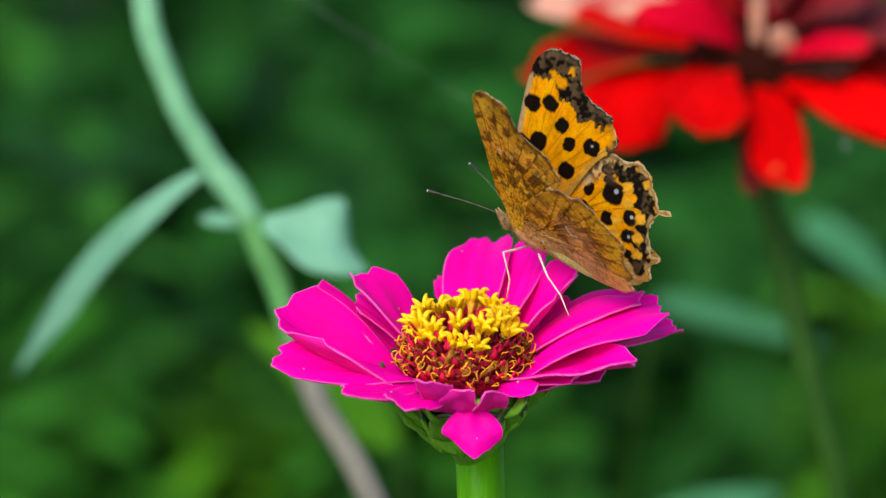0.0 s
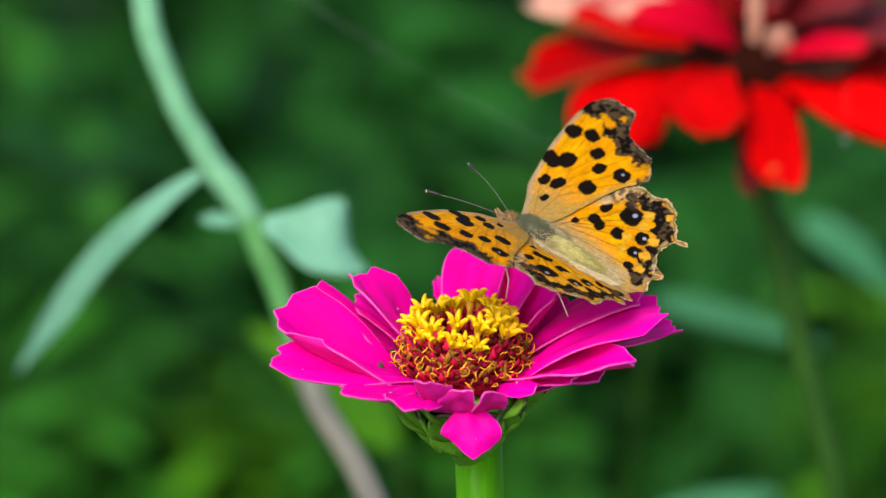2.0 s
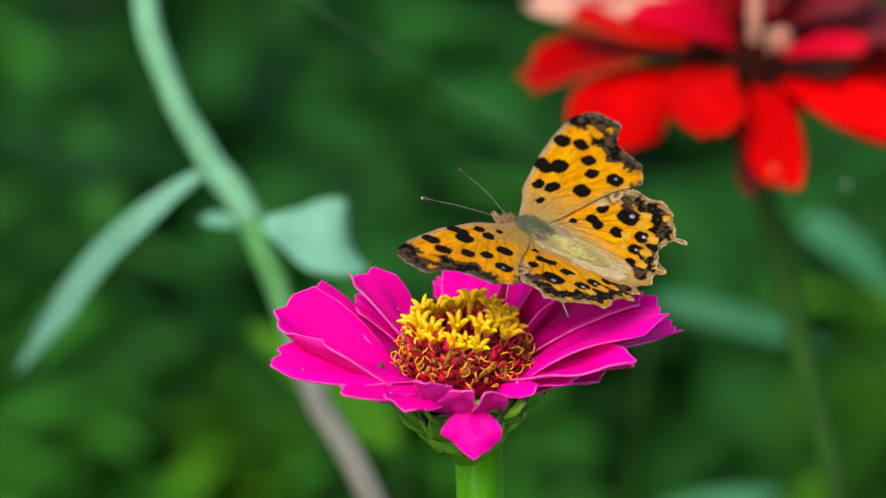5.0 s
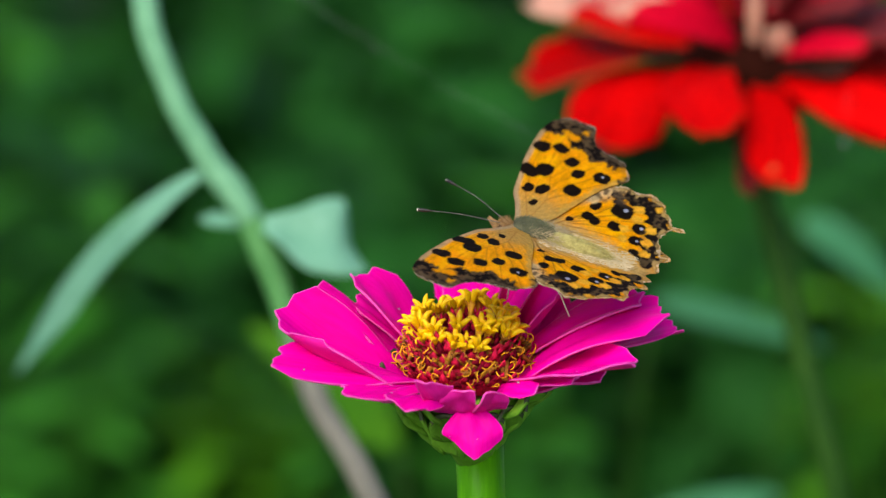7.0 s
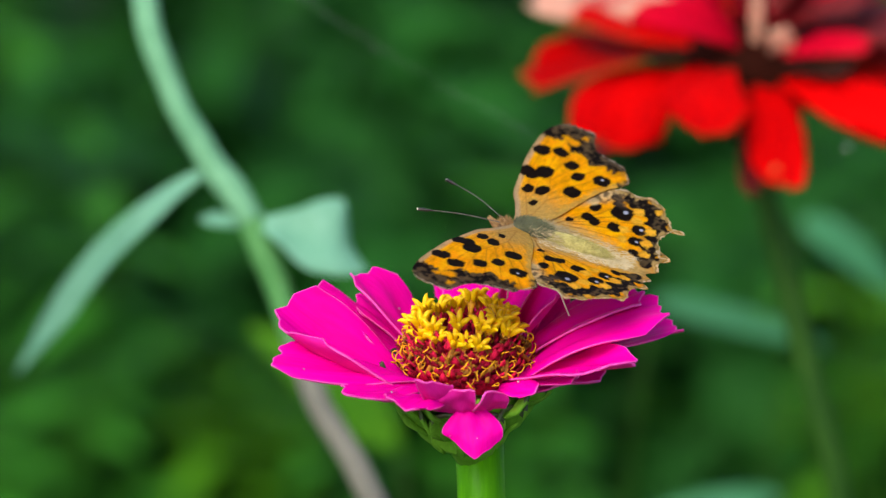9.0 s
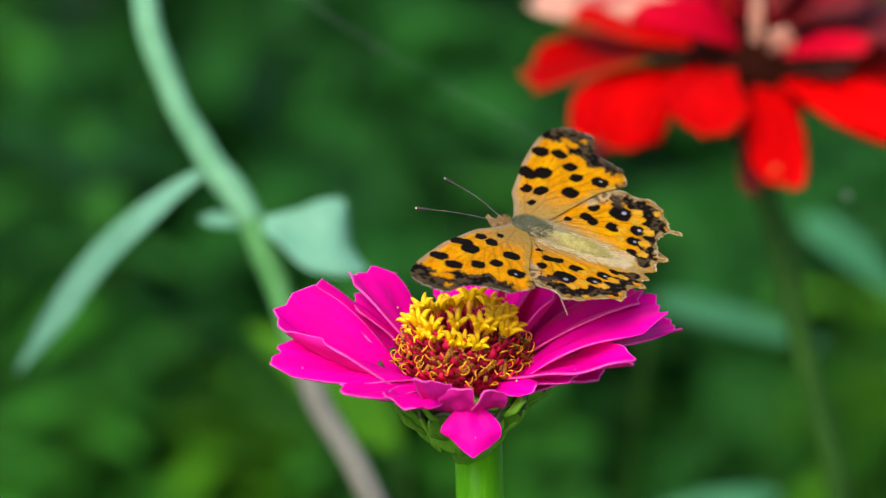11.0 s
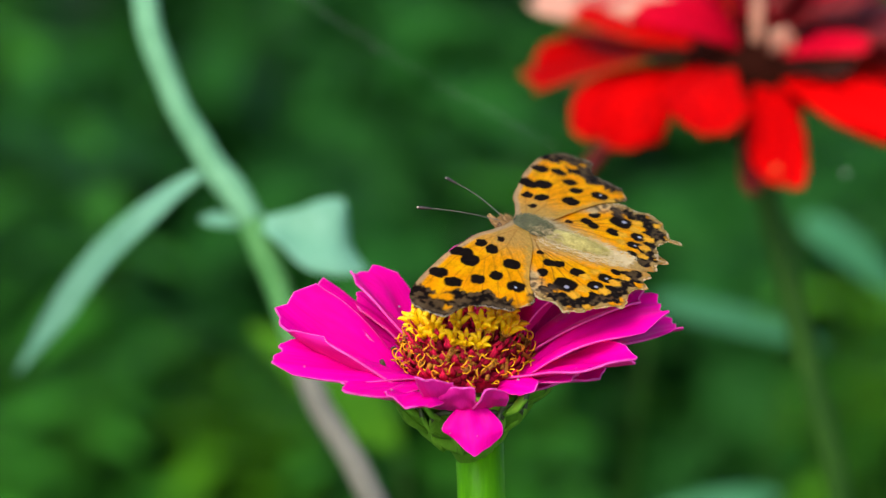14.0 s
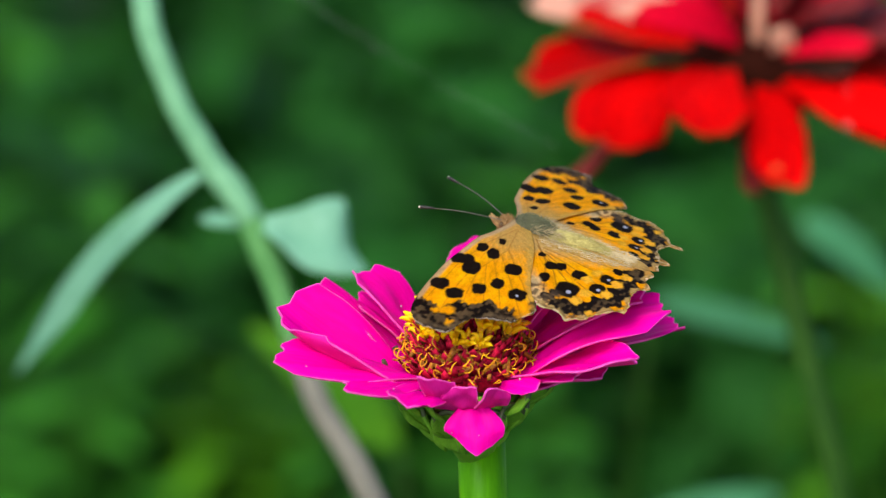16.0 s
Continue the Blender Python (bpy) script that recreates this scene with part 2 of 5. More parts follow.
def petal_mesh(name, length, width, rise0, rise1, cup=0.0, roll=0.0, notch=0.06, ridge=0.25, seed=0, base=0.34,
               thick=0.0002, materials=(None, None, None), wave=0.0, nu=16, nv=26, broad=0.66, blunt=0.17, peak=3.2,
               twist=0.0, bow=0.0, slant=0.0):
    """A strap petal that starts at the origin and runs along x; rise0 and rise1: its slope in degrees at base and tip."""
    pts = petal_points(length, width, rise0, rise1, cup, roll, twist, bow, slant, notch, ridge, seed, base, wave, nu, nv, broad,
                       blunt, peak)
    bm = bmesh.new()
    uv = bm.loops.layers.uv.new("st")
    up = [[bm.verts.new(pts[i, j]) for j in range(nu + 1)] for i in range(nv + 1)]
    bm.verts.ensure_lookup_table()
    nrm = np.zeros_like(pts)
    du, dv = np.gradient(pts, axis=0), np.gradient(pts, axis=1)
    nrm = np.cross(du, dv)
    nrm /= np.linalg.norm(nrm, axis=2, keepdims=True) + 1e-12
    low = [[bm.verts.new(pts[i, j] - nrm[i, j] * thick) for j in range(nu + 1)] for i in range(nv + 1)]

    def face(q, st, m):
        f = bm.faces.new(q)
        f.material_index = m
        f.smooth = True
        for lp, c in zip(f.loops, st):
            lp[uv].uv = (c[1] / nu + seed * 1.7, c[0] / nv + seed * 0.9)

    for i in range(nv):
        for j in range(nu):
            st = [(i, j), (i + 1, j), (i + 1, j + 1), (i, j + 1)]
            face([up[a][b] for a, b in st], st, 0)
            face([low[a][b] for a, b in st[::-1]], st[::-1], 1)
    rim = [(i, 0) for i in range(nv + 1)] + [(nv, j) for j in range(1, nu + 1)] + \
          [(i, nu) for i in range(nv - 1, -1, -1)] + [(0, j) for j in range(nu - 1, 0, -1)]
    for a, b in zip(rim, rim[1:] + rim[:1]):
        face([up[b[0]][b[1]], up[a[0]][a[1]], low[a[0]][a[1]], low[b[0]][b[1]]], [b, a, a, b], 2)
    me = bpy.data.meshes.new(name)
    bm.to_mesh(me)
    bm.free()
    for m in materials:
        me.materials.append(m)
    return me


def rim_band(me, nu, nv):
    """Draws the outermost row of a petal's skin in close to its edge and gives it the rim's paler colour, a painted
    highlight.
    """
    half = (nu + 1) * (nv + 1)
    near = 0.00013
    for k in (0, half):
        for i in range(nv + 1):
            for j, inner in ((1, 0), (nu - 1, nu)):
                a, b = me.vertices[k + i * (nu + 1) + inner].co, me.vertices[k + i * (nu + 1) + j]
                b.co = a + (b.co - a).normalized() * near
        for j in range(1, nu):
            a, b = me.vertices[k + nv * (nu + 1) + j].co, me.vertices[k + (nv - 1) * (nu + 1) + j]
            b.co = a + (b.co - a).normalized() * near
    for q in range(nu * nv):
        i, j = divmod(q, nu)
        if i > nv * 0.3 and (j in (0, nu - 1) or i == nv - 1):
            me.polygons[2 * q].material_index = me.polygons[2 * q + 1].material_index = 2


def leaf_bm(bm, length, width, bend=25.0, fold=0.18, tip=1.4, nv=10, m=Matrix.Identity(4), wave=0.0, seed=0.0, half=2):
    """A pointed leaf along x with a folded midrib, given some thickness."""
    rows = []
    x = z = 0.0
    for i in range(nv + 1):
        s = i / nv
        r = radians(-bend * s)
        if i:
            x += length / nv * math.cos(r)
            z += length / nv * math.sin(r)
        h = width / 2 * (math.sin(math.pi * s ** 0.75) ** 0.8 if 0 < s < 1 else 0.0) * (1 - 0.15 * s * tip) + 0.0006
        row = []
        for j in range(-half, half + 1):
            a = j / half
            row.append(m @ Vector((x, a * h, z + fold * h * abs(a) + wave * math.sin(s * 9 + a * 2 + seed) * h)))
        rows.append(row)
    n = len(rows[0])
    drop = (m.to_3x3() @ Vector((0, 0, -0.0005)))
    up = [[bm.verts.new(p) for p in r] for r in rows]
    low = [[bm.verts.new(p + drop) for p in r] for r in rows]
    for i in range(nv):
        for j in range(n - 1):
            bm.faces.new((up[i][j], up[i + 1][j], up[i + 1][j + 1], up[i][j + 1]))
            bm.faces.new((low[i][j + 1], low[i + 1][j + 1], low[i + 1][j], low[i][j]))
        bm.faces.new((up[i][0], low[i][0], low[i + 1][0], up[i + 1][0]))
        bm.faces.new((up[i][-1], up[i + 1][-1], low[i + 1][-1], low[i][-1]))


def frame_along(origin, way, up=(0, 0, 1)):
    """A pose whose x runs along way and whose z is as near to up as can be."""
    x = Vector(way).normalized()
    y = Vector(up).cross(x).normalized()
    z = x.cross(y)
    return Matrix.Translation(origin) @ Matrix((x, y, z)).transposed().to_4x4()


# ---- ground ----
def build_ground():
    bm = bmesh.new()
    n = 60
    xs = [math.copysign(abs(k / n) ** 3 * 600, k) for k in range(-n, n + 1)]
    grid = [[bm.verts.new((x, y, -0.012 + 0.012 * noise.noise((x * 6, y * 6, 0)) if abs(x) < 6 and abs(y) < 6 else -0.012))
             for x in xs] for y in xs]
    for a, b in zip(grid, grid[1:]):
        for k in range(2 * n):
            bm.faces.new((a[k], a[k + 1], b[k + 1], b[k]))
    tagged(part("ground", bm, SOIL), "dark garden soil tinted green", "soil", kind="structure")


build_ground()

# ---- magenta zinnia ----
HEAD_Z = 0.900


def build_zinnia():
    z = tagged(new("zinnia"), "open magenta zinnia with yellow florets on a thick green stem",
               "flower")
    bm = bmesh.new()
    path = catmull([(0.004, 0.006, -0.02), (0.001, 0.004, 0.36), (0.0, 0.001, 0.70), (0.0032, 0.0, 0.86),
                    (0.0024, 0, HEAD_Z - 0.011)], 40)
    tube(bm, path, [0.0046, 0.0042, 0.0040, 0.0038, 0.0039], 18, 0.05)
    part("stem", bm, STEM, z, "thick bright green stem")
    # receptacle: the swollen green cup under the head
    bm = bmesh.new()
    tube(bm, [(0.0024, 0, HEAD_Z - 0.0150), (0.0016, 0, HEAD_Z - 0.011), (0.0004, 0, HEAD_Z - 0.008),
              (0, 0, HEAD_Z - 0.0055), (0, 0, HEAD_Z - 0.0035), (0, 0, HEAD_Z - 0.002)],
         [0.0036, 0.0050, 0.0070, 0.0086, 0.0094, 0.0090], 24)
    part("receptacle", bm, BRACT, z)
    # overlapping bracts of the cup, each with a dark rim
    rnd = random.Random(4)
    for row, (r, zz, size, count, rise) in enumerate([(0.0044, -0.0134, 0.0056, 9, 60), (0.0066, -0.0102, 0.0070, 12, 52),
                                                      (0.0086, -0.0066, 0.0078, 14, 46)]):
        for k in range(count):
            az = 360 * (k + 0.5 * (row % 2)) / count + rnd.uniform(-6, 6)
            if row == 2 and abs(az - 280) < 24:
                continue
            me = petal_mesh("bract", size * rnd.uniform(0.92, 1.1), size * 0.95, rise + rnd.uniform(-5, 5), rise + 14,
                            cup=-0.24, notch=0.02, ridge=0.05, seed=row * 20 + k, base=0.8, thick=0.0006,
                            materials=(BRACT, BRACT, BRACT_TIP), nu=8, nv=8, broad=0.4)
            # dark tips, green sides
            for f in me.polygons:
                if f.index >= 128:
                    f.material_index = 2 if 136 <= f.index < 144 else 0
                elif f.index >= 112:
                    f.material_index = 2
            o = new("bract", me)
            o.parent = z
            a = radians(az)
            o.matrix_basis = pose(r * math.cos(a) * 0.93, r * math.sin(a) * 0.93, HEAD_Z + zz + 0.001, 0, 0, az)
    # ray petals: azimuth, slope at base and tip, length, width, cup, roll, start (mm), twist, sideways bow,
    # slant of the tip, breadth of the base, where broadest, bluntness and its sharpness
    rays = [
        (182, 14, 37, 26.7, 17.5, 0.29, 6, -5.8, -3.6, -2.7, -8, -20, -0.13, 0.46, 0.66, 0.17, 3.2),
        (204, 20, 12, 23.6, 12.6, -0.03, 14, -7.4, -3.2, -0.2, -29, -18, 0.10, 0.46, 0.66, 0.17, 3.2),
        (142, 50, 36, 17.7, 13.2, 0.12, 31, -6.1, 4.7, 0.4, -29, 7, 0.04, 0.46, 0.66, 0.17, 3.2),
        (163, 36, 36, 18.4, 8.8, 0.10, -0, -7.3, 6.2, -2.1, 1, 14, -0.27, 0.46, 0.66, 0.17, 3.2),
        (140, 37, 22, 16.1, 5.6, 0.13, -1, -6.1, 6.0, -0.4, -7, 10, -0.03, 0.46, 0.66, 0.17, 3.2),
        (85, 49, 5, 25.6, 10.6, 0.23, -12, 0.7, 7.9, 0.9, 10, -8, -0.07, 0.46, 0.66, 0.17, 3.2),
        (101, 61, -7, 16.5, 2.1, 0.10, 1, -1.6, 8.4, 0.8, -0, 3, -0.09, 0.46, 0.66, 0.17, 3.2),
        (56, 54, 21, 24.0, 8.7, 0.06, -40, 4.6, 7.5, 0.1, 20, 16, 0.10, 0.46, 0.66, 0.17, 3.2),
        (29, 46, 44, 18.8, 11.4, 0.21, -34, 6.3, 4.5, -0.0, 24, -2, 0.13, 0.46, 0.66, 0.17, 3.2),
        (15, 40, 18, 26.3, 14.0, 0.12, -15, 5.7, 3.7, -2.3, 16, -14, -0.03, 0.46, 0.66, 0.17, 3.2),
        (6, 50, 2, 29.7, 17.0, 0.06, -4, 5.9, -1.3, -2.8, 8, 5, 0.01, 0.46, 0.66, 0.17, 3.2),
        (8, 16, 4, 27.4, 12.5, 0.08, -16, 8.5, 2.1, -0.5, 17, 17, 0.02, 0.46, 0.66, 0.17, 3.2),
        (336, 11, 18, 20.8, 12.0, 0.14, -6, 7.5, -4.3, 0.8, 9, 6, -0.10, 0.46, 0.66, 0.17, 3.2),
        (329, 20, 19, 12.7, 5.7, -0.06, 9, 7.0, -4.3, -0.7, 2, 3, -0.14, 0.46, 0.66, 0.17, 3.2),
        (310, 29, 0, 9.1, 4.8, -0.06, 20, 5.2, -6.3, -0.5, 8, 8, -0.03, 0.34, 0.66, 0.3, 3.2),
        (268, 34, 66, 7.0, 6.8, -0.07, -4, -1.6, -9.7, -3.2, 1, 8, 0.25, 0.8, 0.4, 0.2, 2.0),
        (286, 32, 62, 6.4, 5.6, -0.07, 2, 3.3, -9.4, -3.0, 1, 6, -0.22, 0.8, 0.4, 0.2, 2.0),
        (255, 17, 62, 9.6, 5.1, 0.03, 11, -2.4, -9.0, -2.0, 17, -16, -0.24, 0.75, 0.5, 0.08, 3.2),
        (222, 12, 6, 16.0, 8.0, -0.05, -0, -6.0, -5.4, -0.0, -5, -15, 0.09, 0.46, 0.66, 0.17, 3.2),
        (242, 17, -2, 12.0, 7.8, -0.03, -8, -3.7, -7.2, -0.7, -5, -13, -0.11, 0.46, 0.66, 0.17, 3.2),
        (276, -36, -74, 9.0, 9.6, -0.03, 2, 0.9, -10.1, -1.9, 2, 1, 0.08, 0.24, 0.62, 0.40, 1.15),
    ]
    # shorter petals of the lower whorl, between and under the others
    for az, r0, ln, wd in ((20, 26, 19, 13), (40, 36, 17, 12), (62, 40, 17, 12), (80, 42, 15, 12), (172, 22, 17, 12), (190, 16, 17, 12),
                           (350, 15, 15, 11), (212, 12, 12, 10)):
        rays.append((az, r0, r0 - 6, ln, wd, 0.05, 0, 7.6 * math.cos(radians(az)), 7.6 * math.sin(radians(az)), -2.0, 0, 0, 0, 0.6, 0.66, 0.17, 3.2))
    for k, (az, r0, r1, ln, wd, cup, roll, x, y, up, twist, bow, slant, base, broad, blunt, peak) in enumerate(rays):
        small = ln < 10
        me = petal_mesh("petal", ln / 1000, wd / 1000, r0, r1, cup, roll, 0.02 if small else 0.045, 0.1 if small else 0.35, 31 + k,
                        base, 0.00035, (MAGENTA, MAGENTA_BACK, LIT_EDGE), 0.15 if small else 0.3, broad=broad, blunt=blunt, peak=peak,
                        twist=twist, bow=bow, slant=slant)
        rim_band(me, 16, 26)
        o = new("petal", me)
        o.parent = z
        o.matrix_basis = pose(x / 1000, y / 1000, HEAD_Z + up / 1000, 0, 0, az)
    # pale specks of pollen and dew lying on the petals
    bm = bmesh.new()
    rnd2 = random.Random(21)
    petals = [o for o in z.children if o.name.startswith("petal")]
    for k in range(18):
        o = rnd2.choice(petals)
        i, j = rnd2.randrange(8, 26), rnd2.randrange(2, 15)
        c = o.matrix_basis @ o.data.vertices[i * 17 + j].co
        w = rnd2.choice((0.00010, 0.00014, 0.00022))
        blob(bm, c + Vector((0, 0, w * 0.5)), (w, w, w * 0.7), 6, 5)
    tagged(part("pollen", bm, FLUFF, z, "pale specks of pollen"), kind="stuff")
    # the domed disc
    bm = bmesh.new()
    tube(bm, [(0, 0, HEAD_Z - 0.001), (0, 0, HEAD_Z + 0.0015), (0, 0, HEAD_Z + 0.0045), (0, 0, HEAD_Z + 0.0064),
              (0, 0, HEAD_Z + 0.0068), (0, 0, HEAD_Z + 0.0060)],
         [0.0088, 0.0092, 0.0086, 0.0072, 0.0050, 0.0015], 28)
    part("disc", bm, MAROON, z, "domed dark red flower centre")
    bm = bmesh.new()
    for k in range(300):
        h = (k + 0.5) / 300
        a = k * 2.39996
        if h < 0.7:
            zz, r = 0.0002 + 0.0066 * h / 0.7, 0.0093 - 0.0022 * (h / 0.7) ** 2
            tilt = rnd.uniform(40, 78)
        else:
            q = (h - 0.7) / 0.3
            zz, r, tilt = 0.0064, 0.0071 * math.sqrt(1 - q), rnd.uniform(66, 88)
        d = Vector((math.cos(a) * math.cos(radians(tilt)), math.sin(a) * math.cos(radians(tilt)), math.sin(radians(tilt))))
        ln = rnd.uniform(0.0012, 0.0030)
        m = frame_along((r * math.cos(a), r * math.sin(a), HEAD_Z + zz), d, (math.cos(a), math.sin(a), 0.2))
        ring = [bm.verts.new(m @ Vector((x * ln, y * 0.00068, zc * 0.0005))) for x, y, zc in
                ((0, -1, 0), (0.55, -1, 0.5), (1.0, 0, 0.2), (0.55, 1, 0.5), (0, 1, 0))]
        back = [bm.verts.new(v.co - m.to_3x3() @ Vector((0, 0, 0.0003))) for v in ring]
        bm.faces.new(ring)
        bm.faces.new(back[::-1])
        for i in range(5):
            bm.faces.new((ring[i], back[i], back[(i + 1) % 5], ring[(i + 1) % 5]))
    tagged(part("disc_scale", bm, MAROON, z, "crowded dark red scales"), kind="stuff")
    # open disc florets: a tube and five curled lobes
    kinds = []
    for s in range(4):
        r2 = random.Random(90 + s)
        bm = bmesh.new()
        tube(bm, [(0, 0, -0.0036), (0, 0, -0.0012), (0, 0, 0.0003)], [0.00042, 0.00046, 0.00085], 7)
        for f in bm.faces:
            f.material_index = 1
        start = len(bm.faces)
        for k in range(5):
            a = radians(72 * k + r2.uniform(-14, 14))
            curl = r2.uniform(0.2, 1.0)
            pts = []
            for q in range(7):
                w = q / 6
                out = 0.0005 + 0.0020 * w ** 1.25 * (0.7 + 0.3 * curl)
                hh = 0.0001 + 0.0017 * math.sin(w * (1.35 + 0.9 * curl))
                pts.append((out * math.cos(a), out * math.sin(a), hh))
            tube(bm, pts, [0.00034, 0.00050, 0.00050, 0.00040, 0.00025, 0.00005], 6)
        bm.faces.ensure_lookup_table()
        for f in list(bm.faces)[start:]:
            f.material_index = 0
        o = part("disc_floret", bm, [YELLOW, TUBE], z)
        kinds.append(o)
    spots = []
    for k in range(20):
        a = 2 * math.pi * k / 20 + rnd.uniform(-0.08, 0.08)
        spots.append((a, 0.0078 + rnd.uniform(-0.0007, 0.0007), 0.0078 + rnd.uniform(-0.0014, 0.0011), 26))
    for k in range(12):
        a = 2 * math.pi * (k + 0.5) / 12 + rnd.uniform(-0.1, 0.1)
        spots.append((a, 0.0067 + rnd.uniform(-0.0006, 0.0006), 0.0088 + rnd.uniform(-0.0011, 0.0010), 14))
    for k, (a, r, zz, tilt) in enumerate(spots):
        m = pose(r * math.cos(a), r * math.sin(a), HEAD_Z + zz, 0, 0, math.degrees(a)) @ \
            pose(0, 0, 0, 0, tilt + rnd.uniform(-12, 12), rnd.uniform(0, 72)) @ Matrix.Scale(rnd.uniform(0.9, 1.12), 4)
        if k < 4:
            kinds[k].matrix_basis = m
        else:
            again(kinds[rnd.randrange(4)], m)
    # spent florets: brownish tubes with two small curled lobes, below the open ones
    spent = []
    for s in range(3):
        r2 = random.Random(140 + s)
        bm = bmesh.new()
        tube(bm, [(0, 0, -0.0022), (0, 0, 0.0), (0.0001, 0, 0.0014)], [0.00040, 0.00048, 0.00036], 7)
        for k in range(3):
            a, far = radians(120 * k + r2.uniform(-25, 25)), r2.uniform(0.0009, 0.0014)
            tube(bm, [(0, 0, 0.0012), (far * 0.5 * math.cos(a), far * 0.5 * math.sin(a), 0.0020), (far * math.cos(a), far * math.sin(a), 0.0016)],
                 [0.00026, 0.00024, 0.00008], 5)
        spent.append(part("spent_floret", bm, SPENT, z, "withered brownish floret"))
    for k in range(46):
        a = 2 * math.pi * k / 46 * 2 + rnd.uniform(-0.1, 0.1)
        h = rnd.uniform(0, 1)
        m = pose((0.0094 - 0.0012 * h) * math.cos(a), (0.0094 - 0.0012 * h) * math.sin(a), HEAD_Z + 0.0028 + 0.0034 * h, 0, 0, math.degrees(a)) @ \
            pose(0, 0, 0, 0, rnd.uniform(35, 62), rnd.uniform(0, 360)) @ Matrix.Scale(rnd.uniform(0.8, 1.15), 4)
        if k < 3:
            spent[k].matrix_basis = m
        else:
            again(spent[k % 3], m)
    # curled orange stigmas between the scales
    kinds = []
    for s in range(5):
        r2 = random.Random(7 + s)
        bm = bmesh.new()
        turn = r2.uniform(2.2, 4.6)
        pts = [(0, 0, 0)]
        x = zc = 0.0
        for q in range(9):
            g = turn * (q / 8) ** 1.6
            x += 0.00034 * math.cos(g)
            zc += 0.00034 * math.sin(g)
            pts.append((x, 0.0002 * math.sin(q * 0.8 + s), zc))
        tube(bm, pts, [0.00011, 0.00012, 0.00008], 5)
        kinds.append(part("stigma", bm, ORANGE, z))
    for k in range(120):
        a = k * 2.39996 + rnd.uniform(-0.2, 0.2)
        h = (k + 0.5) / 120
        zz, r = 0.0002 + 0.0058 * h, 0.0100 - 0.0010 * h * h
        m = pose(r * math.cos(a), r * math.sin(a), HEAD_Z + zz, 0, 0, math.degrees(a)) @ \
            pose(0, 0, 0, rnd.uniform(-80, 80), -rnd.uniform(-5, 45), rnd.uniform(-55, 55)) @ \
            Matrix.Scale(rnd.uniform(0.6, 1.25), 4)
        if k < 5:
            kinds[k].matrix_basis = m
        else:
            again(kinds[rnd.randrange(5)], m)
    return z


# ---- red zinnia behind ----
RED_CENTRE = (0.0596, 0.1392, 0.9143)


